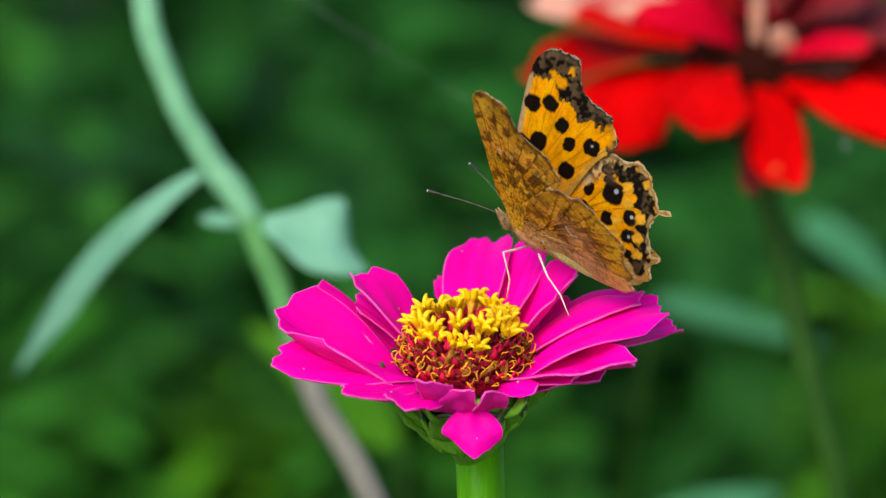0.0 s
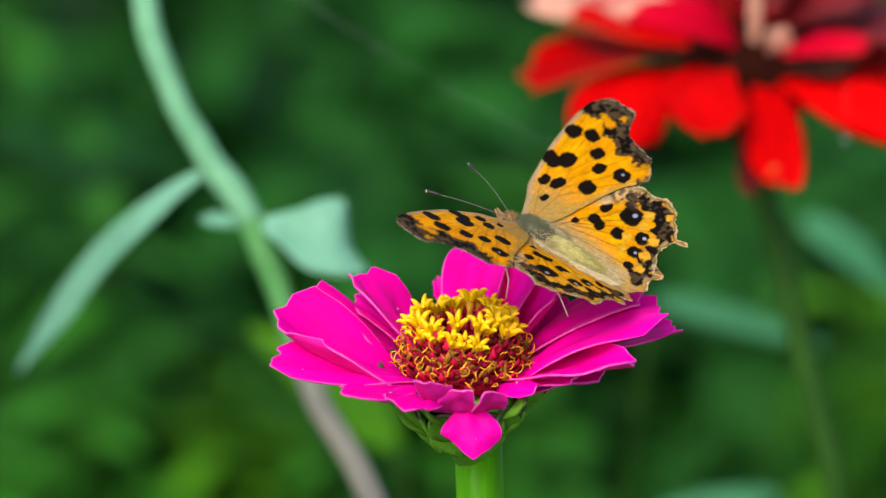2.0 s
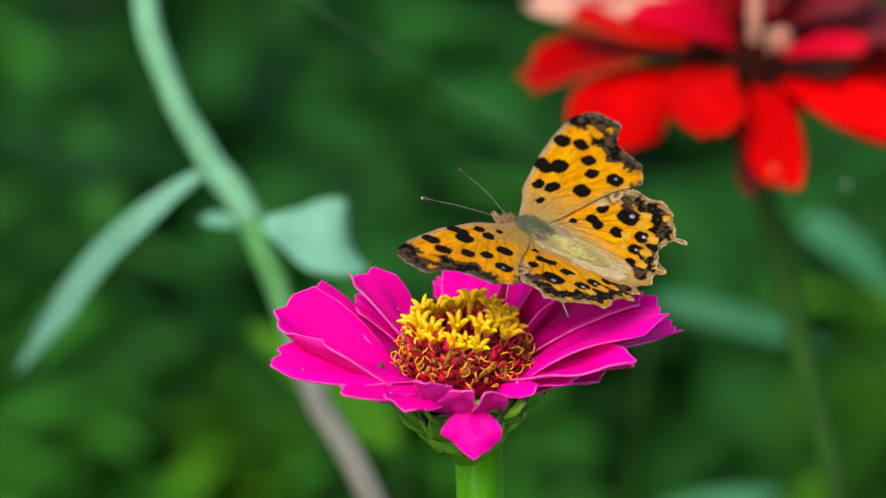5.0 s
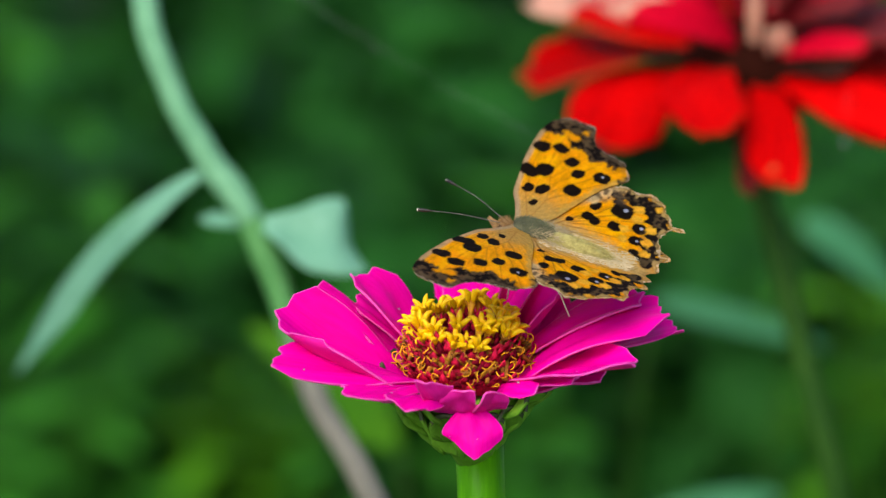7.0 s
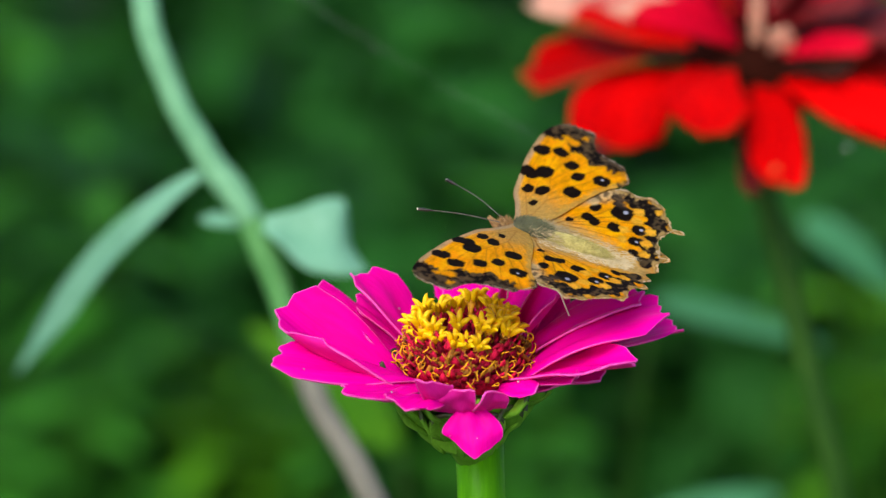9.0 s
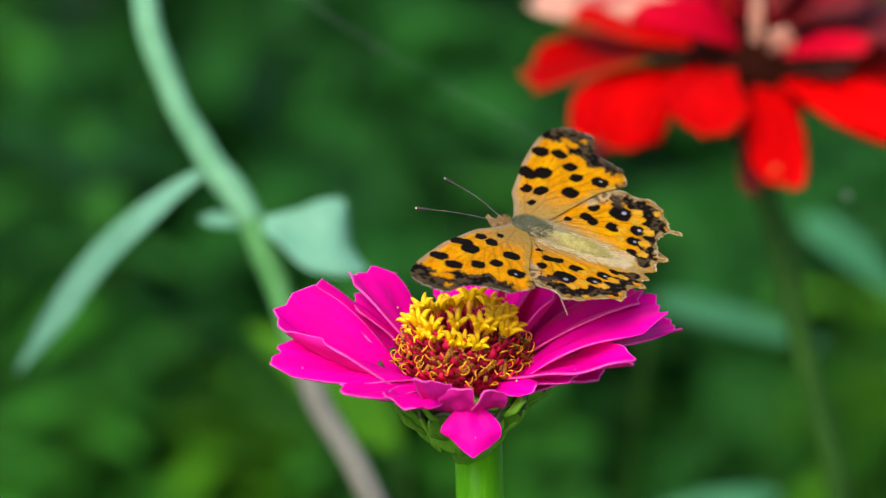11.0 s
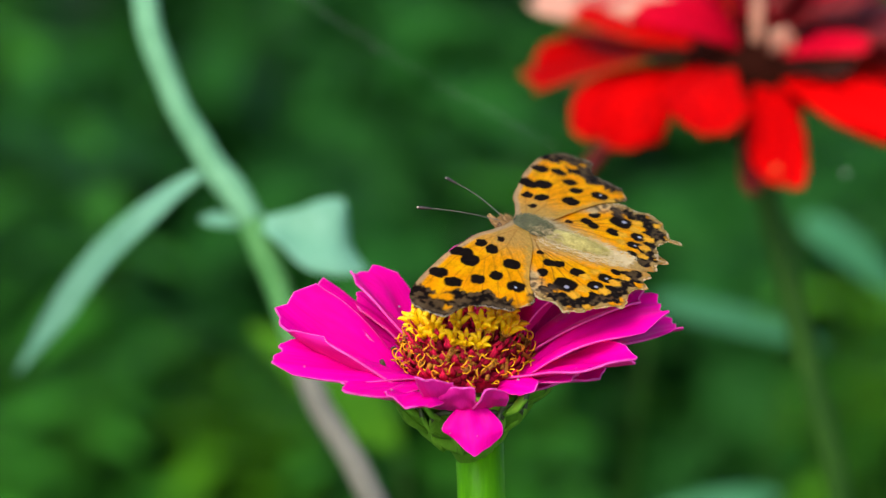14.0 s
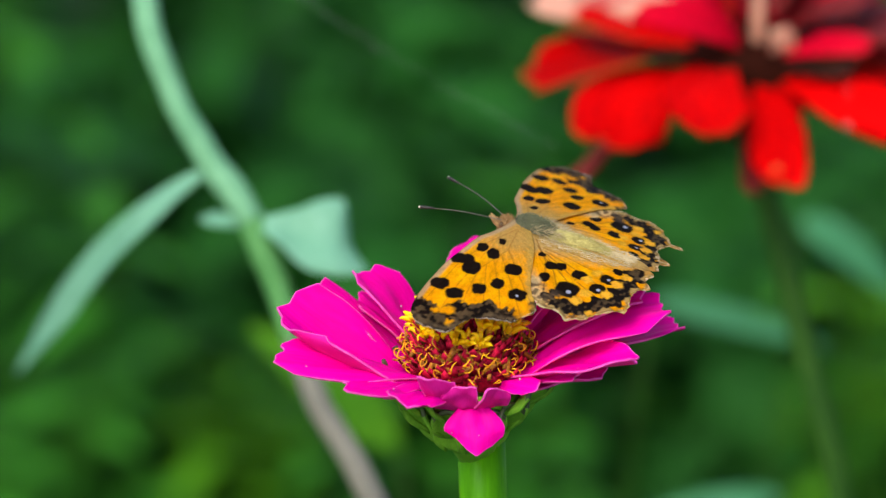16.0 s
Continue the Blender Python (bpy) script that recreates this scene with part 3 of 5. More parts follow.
def build_red_zinnia():
    z = tagged(new("red_zinnia"), "large scarlet double zinnia with drooping outer petals on a green stalk", "flower")
    z.location = (0.08, 0.10, 0.0)
    ox, oy, oz = RED_CENTRE[0] - 0.08, RED_CENTRE[1] - 0.10, RED_CENTRE[2]
    bm = bmesh.new()
    path = catmull([(0.02, 0.0, -0.02), (0.016, 0.001, 0.45), (0.0015, 0.0085, 0.7700), (-0.0045, 0.0125, 0.8320), (-0.0085, 0.019, 0.8490),
                    (-0.0125, 0.0245, 0.8660), (-0.0175, 0.0305, 0.8820), (-0.0200, 0.0350, 0.8970), (ox, oy, oz - 0.006)], 50)
    tube(bm, path, [0.0042, 0.0034, 0.0027, 0.0024, 0.0026], 14, 0.05)
    part("stem", bm, RED_STEM, z, "dark green stalk")
    # centre made wide, its dark colour standing for shade under the upper petals
    bm = bmesh.new()
    tube(bm, [(ox, oy, oz - 0.016), (ox, oy, oz - 0.010), (ox, oy, oz - 0.004), (ox, oy, oz + 0.003), (ox, oy, oz + 0.006),
              (ox, oy, oz + 0.008)], [0.004, 0.009, 0.0150, 0.0155, 0.012, 0.004], 20)
    part("disc", bm, SHADED_DISC, z, "maroon flower centre, darkened as painted shade")
    rnd = random.Random(12)
    # the petals that show: azimuth, slope at base and tip, length, width, cup, roll, start radius and height (mm), twist,
    # sideways bow, slant of the tip, colour, breadth of the base
    rays = [
        (172, 2, -8, 37.2, 24.6, 0.03, 21, 9.5, 0.7, -32, 23, 0.14, RED, 0.2),
        (194, 7, -33, 38.6, 19.4, -0.05, 12, 8.8, -0.2, -35, 66, -0.03, RED, 0.2),
        (228, 3, -20, 35.4, 15.5, 0.10, 2, 8.5, 1.4, 14, 66, 0.06, RED, 0.2),
        (273, -13, -29, 37.0, 11.3, -0.02, -6, 8.5, 0.5, 15, -5, 0.05, RED, 0.2),
        (291, 7, -18, 41.1, 11.4, 0.01, 8, 8.3, 0.2, 50, 31, 0.06, RED, 0.2),
        (175, 14, 9, 29.9, 16.6, 0.01, -12, 7.5, 3.5, 9, -8, 0.03, RED, 0.34),
        (242, 36, 12, 27.9, 8.3, 0.08, -52, 7.3, 4.8, -19, -65, 0.18, CRIMSON, 0.34),
        (296, 25, 12, 21.9, 9.8, -0.06, 14, 7.4, 3.8, 14, 41, -0.19, CRIMSON, 0.34),
        (163, 6, -2, 27.0, 13.0, -0.05, 0, 21.0, 8.0, -10, -10, 0.00, FADED, 0.6),
        (148, 4, -14, 24.0, 13.4, -0.09, -1, 19.0, 9.6, -11, -12, -0.06, FADED, 0.6),
        (262, 72, 86, 14.0, 2.6, -0.05, 0, 8.6, 3.5, 0, 0, 0.00, FADED, 0.5),
        (284, 40, 88, 9.0, 5.0, -0.10, 0, 9.6, 2.5, 0, 0, 0.00, FADED, 0.5),
        (199, -12, -46, 38, 6, -0.06, 0, 8.5, -3, 0, 0, 0, DULL_RED, 0.2), (263, -14, -46, 25, 5, -0.06, 0, 8.5, -6, 0, 0, 0, DULL_RED, 0.2),
        # two dark strips in petal shape, painted shade under the upper tier
        (293, 15, 4, 22, 9, 0.05, 10, 8.3, 2.0, 20, 25, 0, GAP_SHADE, 0.3), (205, 8, -2, 17, 6, 0.0, 0, 9, 2.6, 0, 0, 0, GAP_SHADE, 0.3),
    ]
    # outer and inner whorls round the back and the far side
    for az, r1, ln in ((328, -18, 39), (352, -14, 38), (14, -10, 38), (40, -10, 38), (66, -8, 38), (92, -8, 38), (118, -8, 38), (143, -8, 37)):
        rays.append((az, 3, r1, ln, 20, -0.06, rnd.uniform(-6, 6), 8.5, rnd.uniform(-0.5, 1), 0, 0, 0, RED, 0.2))
    for az, r1, ln in ((345, -10, 31), (15, -10, 31), (50, -8, 31), (85, -8, 31), (120, -8, 31), (148, -8, 32)):
        rays.append((az, 30, r1, ln, 18, -0.06, rnd.uniform(-6, 6), 7.5, 3, 0, 0, 0, DULL_RED if az in (345, 15) else CRIMSON, 0.34))
    for k in range(5):
        rays.append((330 + k * 42 + rnd.uniform(-8, 8), 48, rnd.uniform(5, 40), rnd.uniform(21, 25), 14, -0.06, rnd.uniform(-6, 6), 5, 7,
                     0, 0, 0, DULL_RED if k == 0 else CRIMSON, 0.34))
    for k in range(6):
        rays.append((325 + k * 45 + rnd.uniform(-8, 8), 62, rnd.uniform(60, 105), 14, 10, -0.06, rnd.uniform(-6, 6), 5, 9,
                     0, 0, 0, DULL_RED if k < 4 else CRIMSON, 0.34))
    for k, (az, r0, r1, ln, wd, cup, roll, rad, up, twist, bow, slant, colour, base) in enumerate(rays):
        skins = (colour, RED_BACK, RED_EDGE) if colour in (RED, CRIMSON) else (colour,) * 3
        me = petal_mesh("petal", ln / 1000, wd / 1000, r0, r1, cup, roll, 0.06, 0.35, 71 + k, base, 0.0004, skins, 0.5, 12, 18,
                        blunt=0.12, twist=twist, bow=bow, slant=slant)
        o = tagged(new("petal", me), "faded cream-pink petal" if colour is FADED else "dark strip for the shaded gap between petals" if colour is GAP_SHADE else "")
        o.parent = z
        a = radians(az)
        o.matrix_basis = pose(ox + rad / 1000 * math.cos(a), oy + rad / 1000 * math.sin(a), oz + up / 1000, 0, 0, az)
    # pale spot near the tip of the drooping front petal
    tip = [o for o in z.children if o.name.startswith("petal")][3]
    c = tip.matrix_basis @ tip.data.vertices[16 * 13 + 5].co
    bm = bmesh.new()
    blob(bm, c, (0.0010, 0.0005, 0.0011), 10, 8, 0.2)
    part("blemish", bm, RED_EDGE, z, "pale pink spot")
    # the head stands a sixth further from the camera and is a sixth larger than the sizes above
    camera_place = CAMERA_POSE.to_translation() - z.location
    grow = Matrix.Translation(camera_place) @ Matrix.Scale(1.16, 4) @ Matrix.Translation(-camera_place)
    for o in z.children:
        o.matrix_basis = grow @ o.matrix_basis
    return z


# ---- pale arching stem ----
def strip_leaf(bm, middle, breadths, fold=0.22, half=4):
    """A leaf along its middle line, its face turned to the south and up, folded at the midrib and slightly waved."""
    n = len(middle)
    width = np.interp(np.linspace(0, 1, n), np.linspace(0, 1, len(breadths)), breadths)
    rows = []
    for i, p in enumerate(middle):
        way = (middle[min(i + 1, n - 1)] - middle[max(i - 1, 0)]).normalized()
        face = Vector((0.1, -0.72, 0.68))
        face = (face - way * face.dot(way)).normalized()
        across = face.cross(way)
        row = []
        for j in range(-half, half + 1):
            a = j / half
            lift = fold * abs(a) + 0.06 * math.sin(i * 0.5 + a * 2)
            row.append(p + across * (a * width[i] / 2) + face * (lift * width[i] / 2))
        rows.append((row, [q - face * 0.0004 for q in row]))
    up = [[bm.verts.new(q) for q in r[0]] for r in rows]
    low = [[bm.verts.new(q) for q in r[1]] for r in rows]
    for i in range(n - 1):
        for j in range(2 * half):
            bm.faces.new((up[i][j], up[i + 1][j], up[i + 1][j + 1], up[i][j + 1]))
            bm.faces.new((low[i][j + 1], low[i + 1][j + 1], low[i + 1][j], low[i][j]))
        bm.faces.new((up[i][0], low[i][0], low[i + 1][0], up[i + 1][0]))
        bm.faces.new((up[i][-1], up[i + 1][-1], low[i + 1][-1], low[i][-1]))
    for i in (0, n - 1):
        for j in range(2 * half):
            bm.faces.new((up[i][j], up[i][j + 1], low[i][j + 1], low[i][j]))
    bmesh.ops.recalc_face_normals(bm, faces=bm.faces)


def build_arching_plant():
    z = tagged(new("arching_stem"), "pale green arching plant stem with two lance-shaped leaves", "plant")
    z.location = (0.03, 0.10, 0.0)
    o = Vector((0.03, 0.10, 0.0))
    upper = [(-0.0687, 0.1980, 0.9205), (-0.0678, 0.1940, 0.9139), (-0.0666, 0.1900, 0.9086), (-0.0645, 0.1870, 0.9031), (-0.0621, 0.1850, 0.8974), (-0.0594, 0.1820, 0.8919), (-0.0558, 0.1800, 0.8862), (-0.0521, 0.1780, 0.8804), (-0.0476, 0.1750, 0.8756), (-0.0444, 0.1730, 0.8703)]
    lower = [(-0.0444, 0.1730, 0.8703), (-0.0417, 0.1700, 0.8639), (-0.0388, 0.1680, 0.8575), (-0.0349, 0.1640, 0.8467), (-0.0308, 0.1600, 0.8353), (-0.0244, 0.1560, 0.8240), (-0.0187, 0.1520, 0.8149)]
    lower += [(0.0050, 0.140, 0.7500), (0.02, 0.120, 0.5), (0.03, 0.10, -0.02)]
    bm = bmesh.new()
    tube(bm, [Vector(p) - o for p in catmull(upper, 60)], [0.0029, 0.0028, 0.0028, 0.0027, 0.0030, 0.0032, 0.0030], 14, 0.05)
    part("upper_stem", bm, PALE_STEM, z, "pale mint-green upper stem")
    bm = bmesh.new()
    tube(bm, [Vector(p) - o for p in catmull(lower[:4], 24)], [0.0030, 0.0028, 0.0027], 14, 0.05)
    part("middle_stem", bm, GREEN_STEM, z, "green middle stem")
    bm = bmesh.new()
    tube(bm, [Vector(p) - o for p in catmull(lower[3:], 60)], [0.0027, 0.0029, 0.0030, 0.0036, 0.0042], 14, 0.08)
    part("lower_stem", bm, OLD_STEM, z, "weathered greyish lower stem")
    # each leaf: its middle line and its breadths along it
    for middle, breadths, rows, label in (
            ([(-0.0546, 0.1790, 0.8794), (-0.0579, 0.1790, 0.8776), (-0.0626, 0.1800, 0.8737), (-0.0684, 0.1830, 0.8679), (-0.0748, 0.1890, 0.8605), (-0.0818, 0.1970, 0.8508), (-0.0893, 0.2070, 0.8389), (-0.0965, 0.2170, 0.8276), (-0.1039, 0.2280, 0.8154)],
             (0.0022, 0.0050, 0.0068, 0.0080, 0.0086, 0.0082, 0.0066, 0.0044, 0.0008), 30, "narrow drooping pale leaf"),
            ([(-0.0434, 0.1720, 0.8706), (-0.0406, 0.1710, 0.8701), (-0.0369, 0.1700, 0.8696), (-0.0321, 0.1690, 0.8685), (-0.0272, 0.1680, 0.8678), (-0.0244, 0.1680, 0.8673), (-0.0226, 0.1700, 0.8662)],
             (0.0024, 0.0052, 0.0092, 0.0146, 0.0180, 0.0186, 0.0160), 24, "broad pale leaf with its end folded back"),
            ([(-0.0455, 0.1740, 0.8692), (-0.0494, 0.1760, 0.8693), (-0.0528, 0.1780, 0.8692), (-0.0562, 0.1810, 0.8683)],
             (0.0014, 0.0034, 0.0034, 0.0004), 12, "small withering pale leaf")):
        bm = bmesh.new()
        strip_leaf(bm, [Vector(p) - o for p in catmull(middle, rows)], breadths)
        part("leaf", bm, PALE_LEAF, z, label)
    return z


# ---- garden plants and undergrowth ----
def garden_plant(x, y, height, leaves, size, material, seed, label, spread=1.0, ratio=0.42):
    rnd = random.Random(seed)
    z = tagged(new("garden_plant"), label, "plant", "garden plants behind the flowers")
    z.location = (x, y, 0)
    bm = bmesh.new()
    lean = rnd.uniform(-0.05, 0.05)
    path = catmull([(0, 0, -0.02), (lean * 0.4, 0.01, height * 0.5), (lean, 0, height)], 14)
    tube(bm, path, [0.004, 0.003, 0.0015], 8, 0.08)
    part("stem", bm, RED_STEM, z)
    shapes = []
    for s in range(3):
        bm = bmesh.new()
        leaf_bm(bm, size, size * ratio, rnd.uniform(30, 65), 0.25, wave=0.06, nv=8, seed=s * 2.0)
        shapes.append(part("leaf", bm, material, z))
    for k in range(leaves):
        h = 0.25 + 0.75 * (k + rnd.random() * 0.6) / leaves
        p = path[min(13, int(h * 13))]
        az = k * 137.5 + rnd.uniform(-25, 25)
        m = pose(p[0], p[1], min(h * height, height), 0, 0, az) @ pose(0, 0, 0, rnd.uniform(-20, 20), -rnd.uniform(5, 45) * spread, 0)
        m = m @ Matrix.Scale(rnd.uniform(0.7, 1.15) * (1.1 - 0.4 * h), 4)
        if k < 3:
            shapes[k].matrix_basis = m
        else:
            again(shapes[rnd.randrange(3)], m)
    return z


def blade(name, start, way, length, width, bend, material, label, up=(0, -0.6, 0.8), fold=0.2):
    """A long leaf on its own stalk that stands in the soil."""
    z = tagged(new(name), label, "plant", "long leaves behind the flowers")
    z.location = (start[0], start[1] + 0.02, 0)
    o = Vector(z.location)
    bm = bmesh.new()
    tube(bm, [Vector(p) - o for p in catmull([(start[0], start[1] + 0.02, -0.02), (start[0] - way[0] * 0.03, start[1] + 0.03,
                                             start[2] * 0.5), start], 16)], [0.0016, 0.0012, 0.0008], 8)
    part("stalk", bm, RED_STEM, z)
    bm = bmesh.new()
    leaf_bm(bm, length, width, bend, fold, m=frame_along(Vector(start) - o, way, up), wave=0.05, nv=14)
    part("leaf", bm, material, z)
    return z


def build_undergrowth():
    rnd = random.Random(5)
    bm = bmesh.new()
    for k in range(5200):
        y = 1.8 + 6.0 * rnd.random() ** 1.4
        x = rnd.uniform(-0.26, 0.26) * (0.6 + y)
        z = rnd.uniform(0.02, 1) ** 0.9 * 0.34
        m = pose(x, y, z, rnd.uniform(-35, 35), rnd.uniform(-50, 30), rnd.uniform(0, 360))
        ln = rnd.uniform(0.07, 0.17)
        leaf_bm(bm, ln, ln * rnd.uniform(0.35, 0.6), rnd.uniform(10, 60), 0.25, m=m, nv=3, half=1)
    # the same growth goes on, coarser, to both sides
    for k in range(2600):
        y = rnd.uniform(1.7, 8.0)
        x = rnd.choice((-1, 1)) * (0.26 * (0.6 + y) + 2.6 * rnd.random() ** 1.3)
        z = rnd.uniform(0.02, 1) ** 0.9 * 0.34
        m = pose(x, y, z, rnd.uniform(-35, 35), rnd.uniform(-50, 30), rnd.uniform(0, 360))
        ln = rnd.uniform(0.12, 0.26)
        leaf_bm(bm, ln, ln * rnd.uniform(0.4, 0.65), rnd.uniform(10, 60), 0.25, m=m, nv=3, half=1)
    tagged(part("undergrowth", bm, FAR_LEAF), "dense dark green undergrowth of garden leaves", "foliage", kind="stuff")


build_undergrowth()


# ---- butterfly ----
def value_noise(x, y, seed):
    g = np.random.RandomState(seed).rand(64, 64)
    xi, yi = np.floor(x).astype(int), np.floor(y).astype(int)
    fx, fy = x - xi, y - yi
    fx, fy = fx * fx * (3 - 2 * fx), fy * fy * (3 - 2 * fy)
    a, b = g[xi % 64, yi % 64], g[(xi + 1) % 64, yi % 64]
    c, d = g[xi % 64, (yi + 1) % 64], g[(xi + 1) % 64, (yi + 1) % 64]
    return (a * (1 - fx) + b * fx) * (1 - fy) + (c * (1 - fx) + d * fx) * fy


def to_segments(u, v, line):
    """Distance of points to a polyline, and how far along it the nearest place lies (0 to 1)."""
    best = np.full(u.shape, 1e9)
    along = np.zeros(u.shape)
    n = len(line) - 1
    for i in range(n):
        (x0, y0), (x1, y1) = line[i], line[i + 1]
        dx, dy = x1 - x0, y1 - y0
        t = np.clip(((u - x0) * dx + (v - y0) * dy) / (dx * dx + dy * dy + 1e-9), 0, 1)
        d = np.hypot(u - x0 - t * dx, v - y0 - t * dy)
        near = d < best
        best[near] = d[near]
        along[near] = ((i + t) / n)[near]
    return best, along


def step(x, a, b):
    t = np.clip((x - a) / (b - a), 0, 1)
    return t * t * (3 - 2 * t)


FORE = [(1.0, -2.3), (2.6, 0.8), (4.0, 3.2), (5.3, 5.0), (6.5, 8.8), (7.8, 13.2), (8.7, 17.6), (9.3, 21.6), (9.2, 24.9), (8.3, 26.8),
        (7.0, 28.0), (5.4, 28.2), (3.6, 28.3), (1.9, 28.1), (1.2, 26.6), (0.3, 24.7), (-1.2, 23.5), (-2.6, 23.0), (-4.0, 22.7),
        (-5.8, 22.4), (-7.1, 22.0), (-7.6, 20.9), (-9.0, 19.4), (-9.3, 18.0), (-8.6, 16.6), (-7.2, 14.6), (-5.8, 10.8), (-4.8, 7.0),
        (-3.7, 3.4), (-2.2, 0.5), (-1.2, -1.6)]
HIND = [(1.6, -1.4), (1.8, 3.0), (0.6, 8.5), (-1.4, 12.0), (-3.6, 14.4), (-4.7, 15.9), (-6.0, 16.8), (-7.2, 16.7), (-8.1, 16.5),
        (-9.5, 17.0), (-10.9, 17.7), (-12.3, 17.3), (-13.8, 16.5), (-14.7, 15.1), (-16.0, 13.9), (-16.7, 12.8), (-17.4, 12.4),
        (-19.0, 13.0), (-19.6, 12.6), (-19.0, 12.0), (-17.5, 11.7), (-17.3, 10.6), (-16.9, 9.2), (-17.2, 7.6), (-18.0, 7.0),
        (-18.1, 5.5), (-19.4, 4.9), (-20.7, 5.5), (-20.3, 4.2), (-19.6, 3.0), (-20.6, 1.5), (-19.4, 0.5), (-18, -0.8), (-12, -2.0),
        (-6, -2.5), (-2, -2.4)]
# the left hindwing has lost its longer tail
HIND_LEFT = HIND[:9] + [(-9.5, 17.1), (-10.7, 18.1), (-11.9, 17.3), (-13.2, 16.9), (-14.5, 15.2), (-16.2, 13.6), (-17.6, 12.8), (-18.9, 12.3),
                        (-19.0, 10.9), (-18.8, 9.6), (-18.7, 8.2), (-18.9, 7.0), (-19.4, 6.0)] + HIND[27:]
FORE_MARGIN, FORE_COSTA = FORE[9:24], FORE[0:10]
HIND_MARGIN, HIND_LEFT_MARGIN, HIND_COSTA = HIND[5:31], HIND_LEFT[5:26], HIND[0:6]
# dark spots: place along the body, place out along the wing, half sizes, turn in degrees (mm)
FORE_SPOTS = [(-5.4, 16.1, 1.5, 1.4, 0), (0.75, 17.1, 1.25, 1.3, 20), (-1.55, 14.9, 1.15, 1.25, 0), (-2.65, 10.6, 1.5, 1.45, 10),
              (5.7, 11.3, 2.0, 1.35, 20), (3.6, 12.8, 1.6, 1.7, 0), (7.2, 11.0, 0.8, 0.8, 0), (3.75, 7.3, 0.95, 1.2, 0),
              (1.55, 8.2, 1.05, 1.45, 15), (1.3, 4.6, 0.65, 0.9, 20), (7.0, 18.2, 1.6, 1.45, 0), (4.0, 19.5, 1.6, 1.25, 25)]
HIND_SPOTS = [(-8.7, 11.0, 2.0, 1.9, 0), (-4.7, 6.6, 1.15, 1.0, 0), (-6.1, 6.2, 1.0, 1.0, 0), (-4.5, 9.7, 0.95, 1.15, 0),
              (-9.4, 6.9, 1.3, 1.2, 0), (-13.1, 8.8, 1.4, 1.25, 0), (-13.9, 5.9, 1.2, 1.15, 0), (-14.9, 3.2, 0.9, 0.8, 0),
              (-7.0, 12.6, 0.8, 0.7, 0), (-6.4, 14.0, 1.3, 0.8, 0), (-2.4, 4.4, 0.7, 0.6, 0), (-9.4, 14.9, 1.4, 0.9, 0)]
HIND_BAND = [(-8.8, 15.4), (-11.6, 14.9), (-14.0, 12.9), (-15.6, 11.2), (-16.5, 9.2), (-16.9, 7.0), (-17.2, 4.4), (-18.0, 2.2)]
FORE_VEINS = [[(0.2, 0.5), (3.5, 6), (5.8, 12.5), (8.2, 24.5)], [(0, 0.5), (-0.2, 6.5), (2.0, 12.0), (4.2, 13.6)],
              [(3.4, 13), (4.6, 20), (4.8, 27.5)], [(2.4, 12.4), (2.2, 19), (1.2, 26.5)], [(1.6, 11.4), (-0.4, 18), (-2, 23)],
              [(0.9, 9.8), (-2.4, 16.5), (-4.8, 22.3)], [(0.3, 8), (-3.8, 14.5), (-7.8, 21)], [(-0.1, 6), (-4.6, 12.5), (-8.6, 18)]]
HIND_VEINS = [[(-0.3, 1), (-3.5, 6), (-6.3, 16.5)], [(-1, 2.5), (-5.5, 8), (-9.6, 16.6)], [(-3.6, 5.2), (-9, 10), (-13.4, 16)],
              [(-3, 4), (-9.6, 8.6), (-17, 13)], [(-2.6, 3.4), (-10, 6.6), (-17.4, 10)], [(-2, 2.6), (-10.4, 4.6), (-18.2, 6.4)],
              [(-1.6, 1.6), (-10.6, 2.6), (-19.2, 3.4)]]


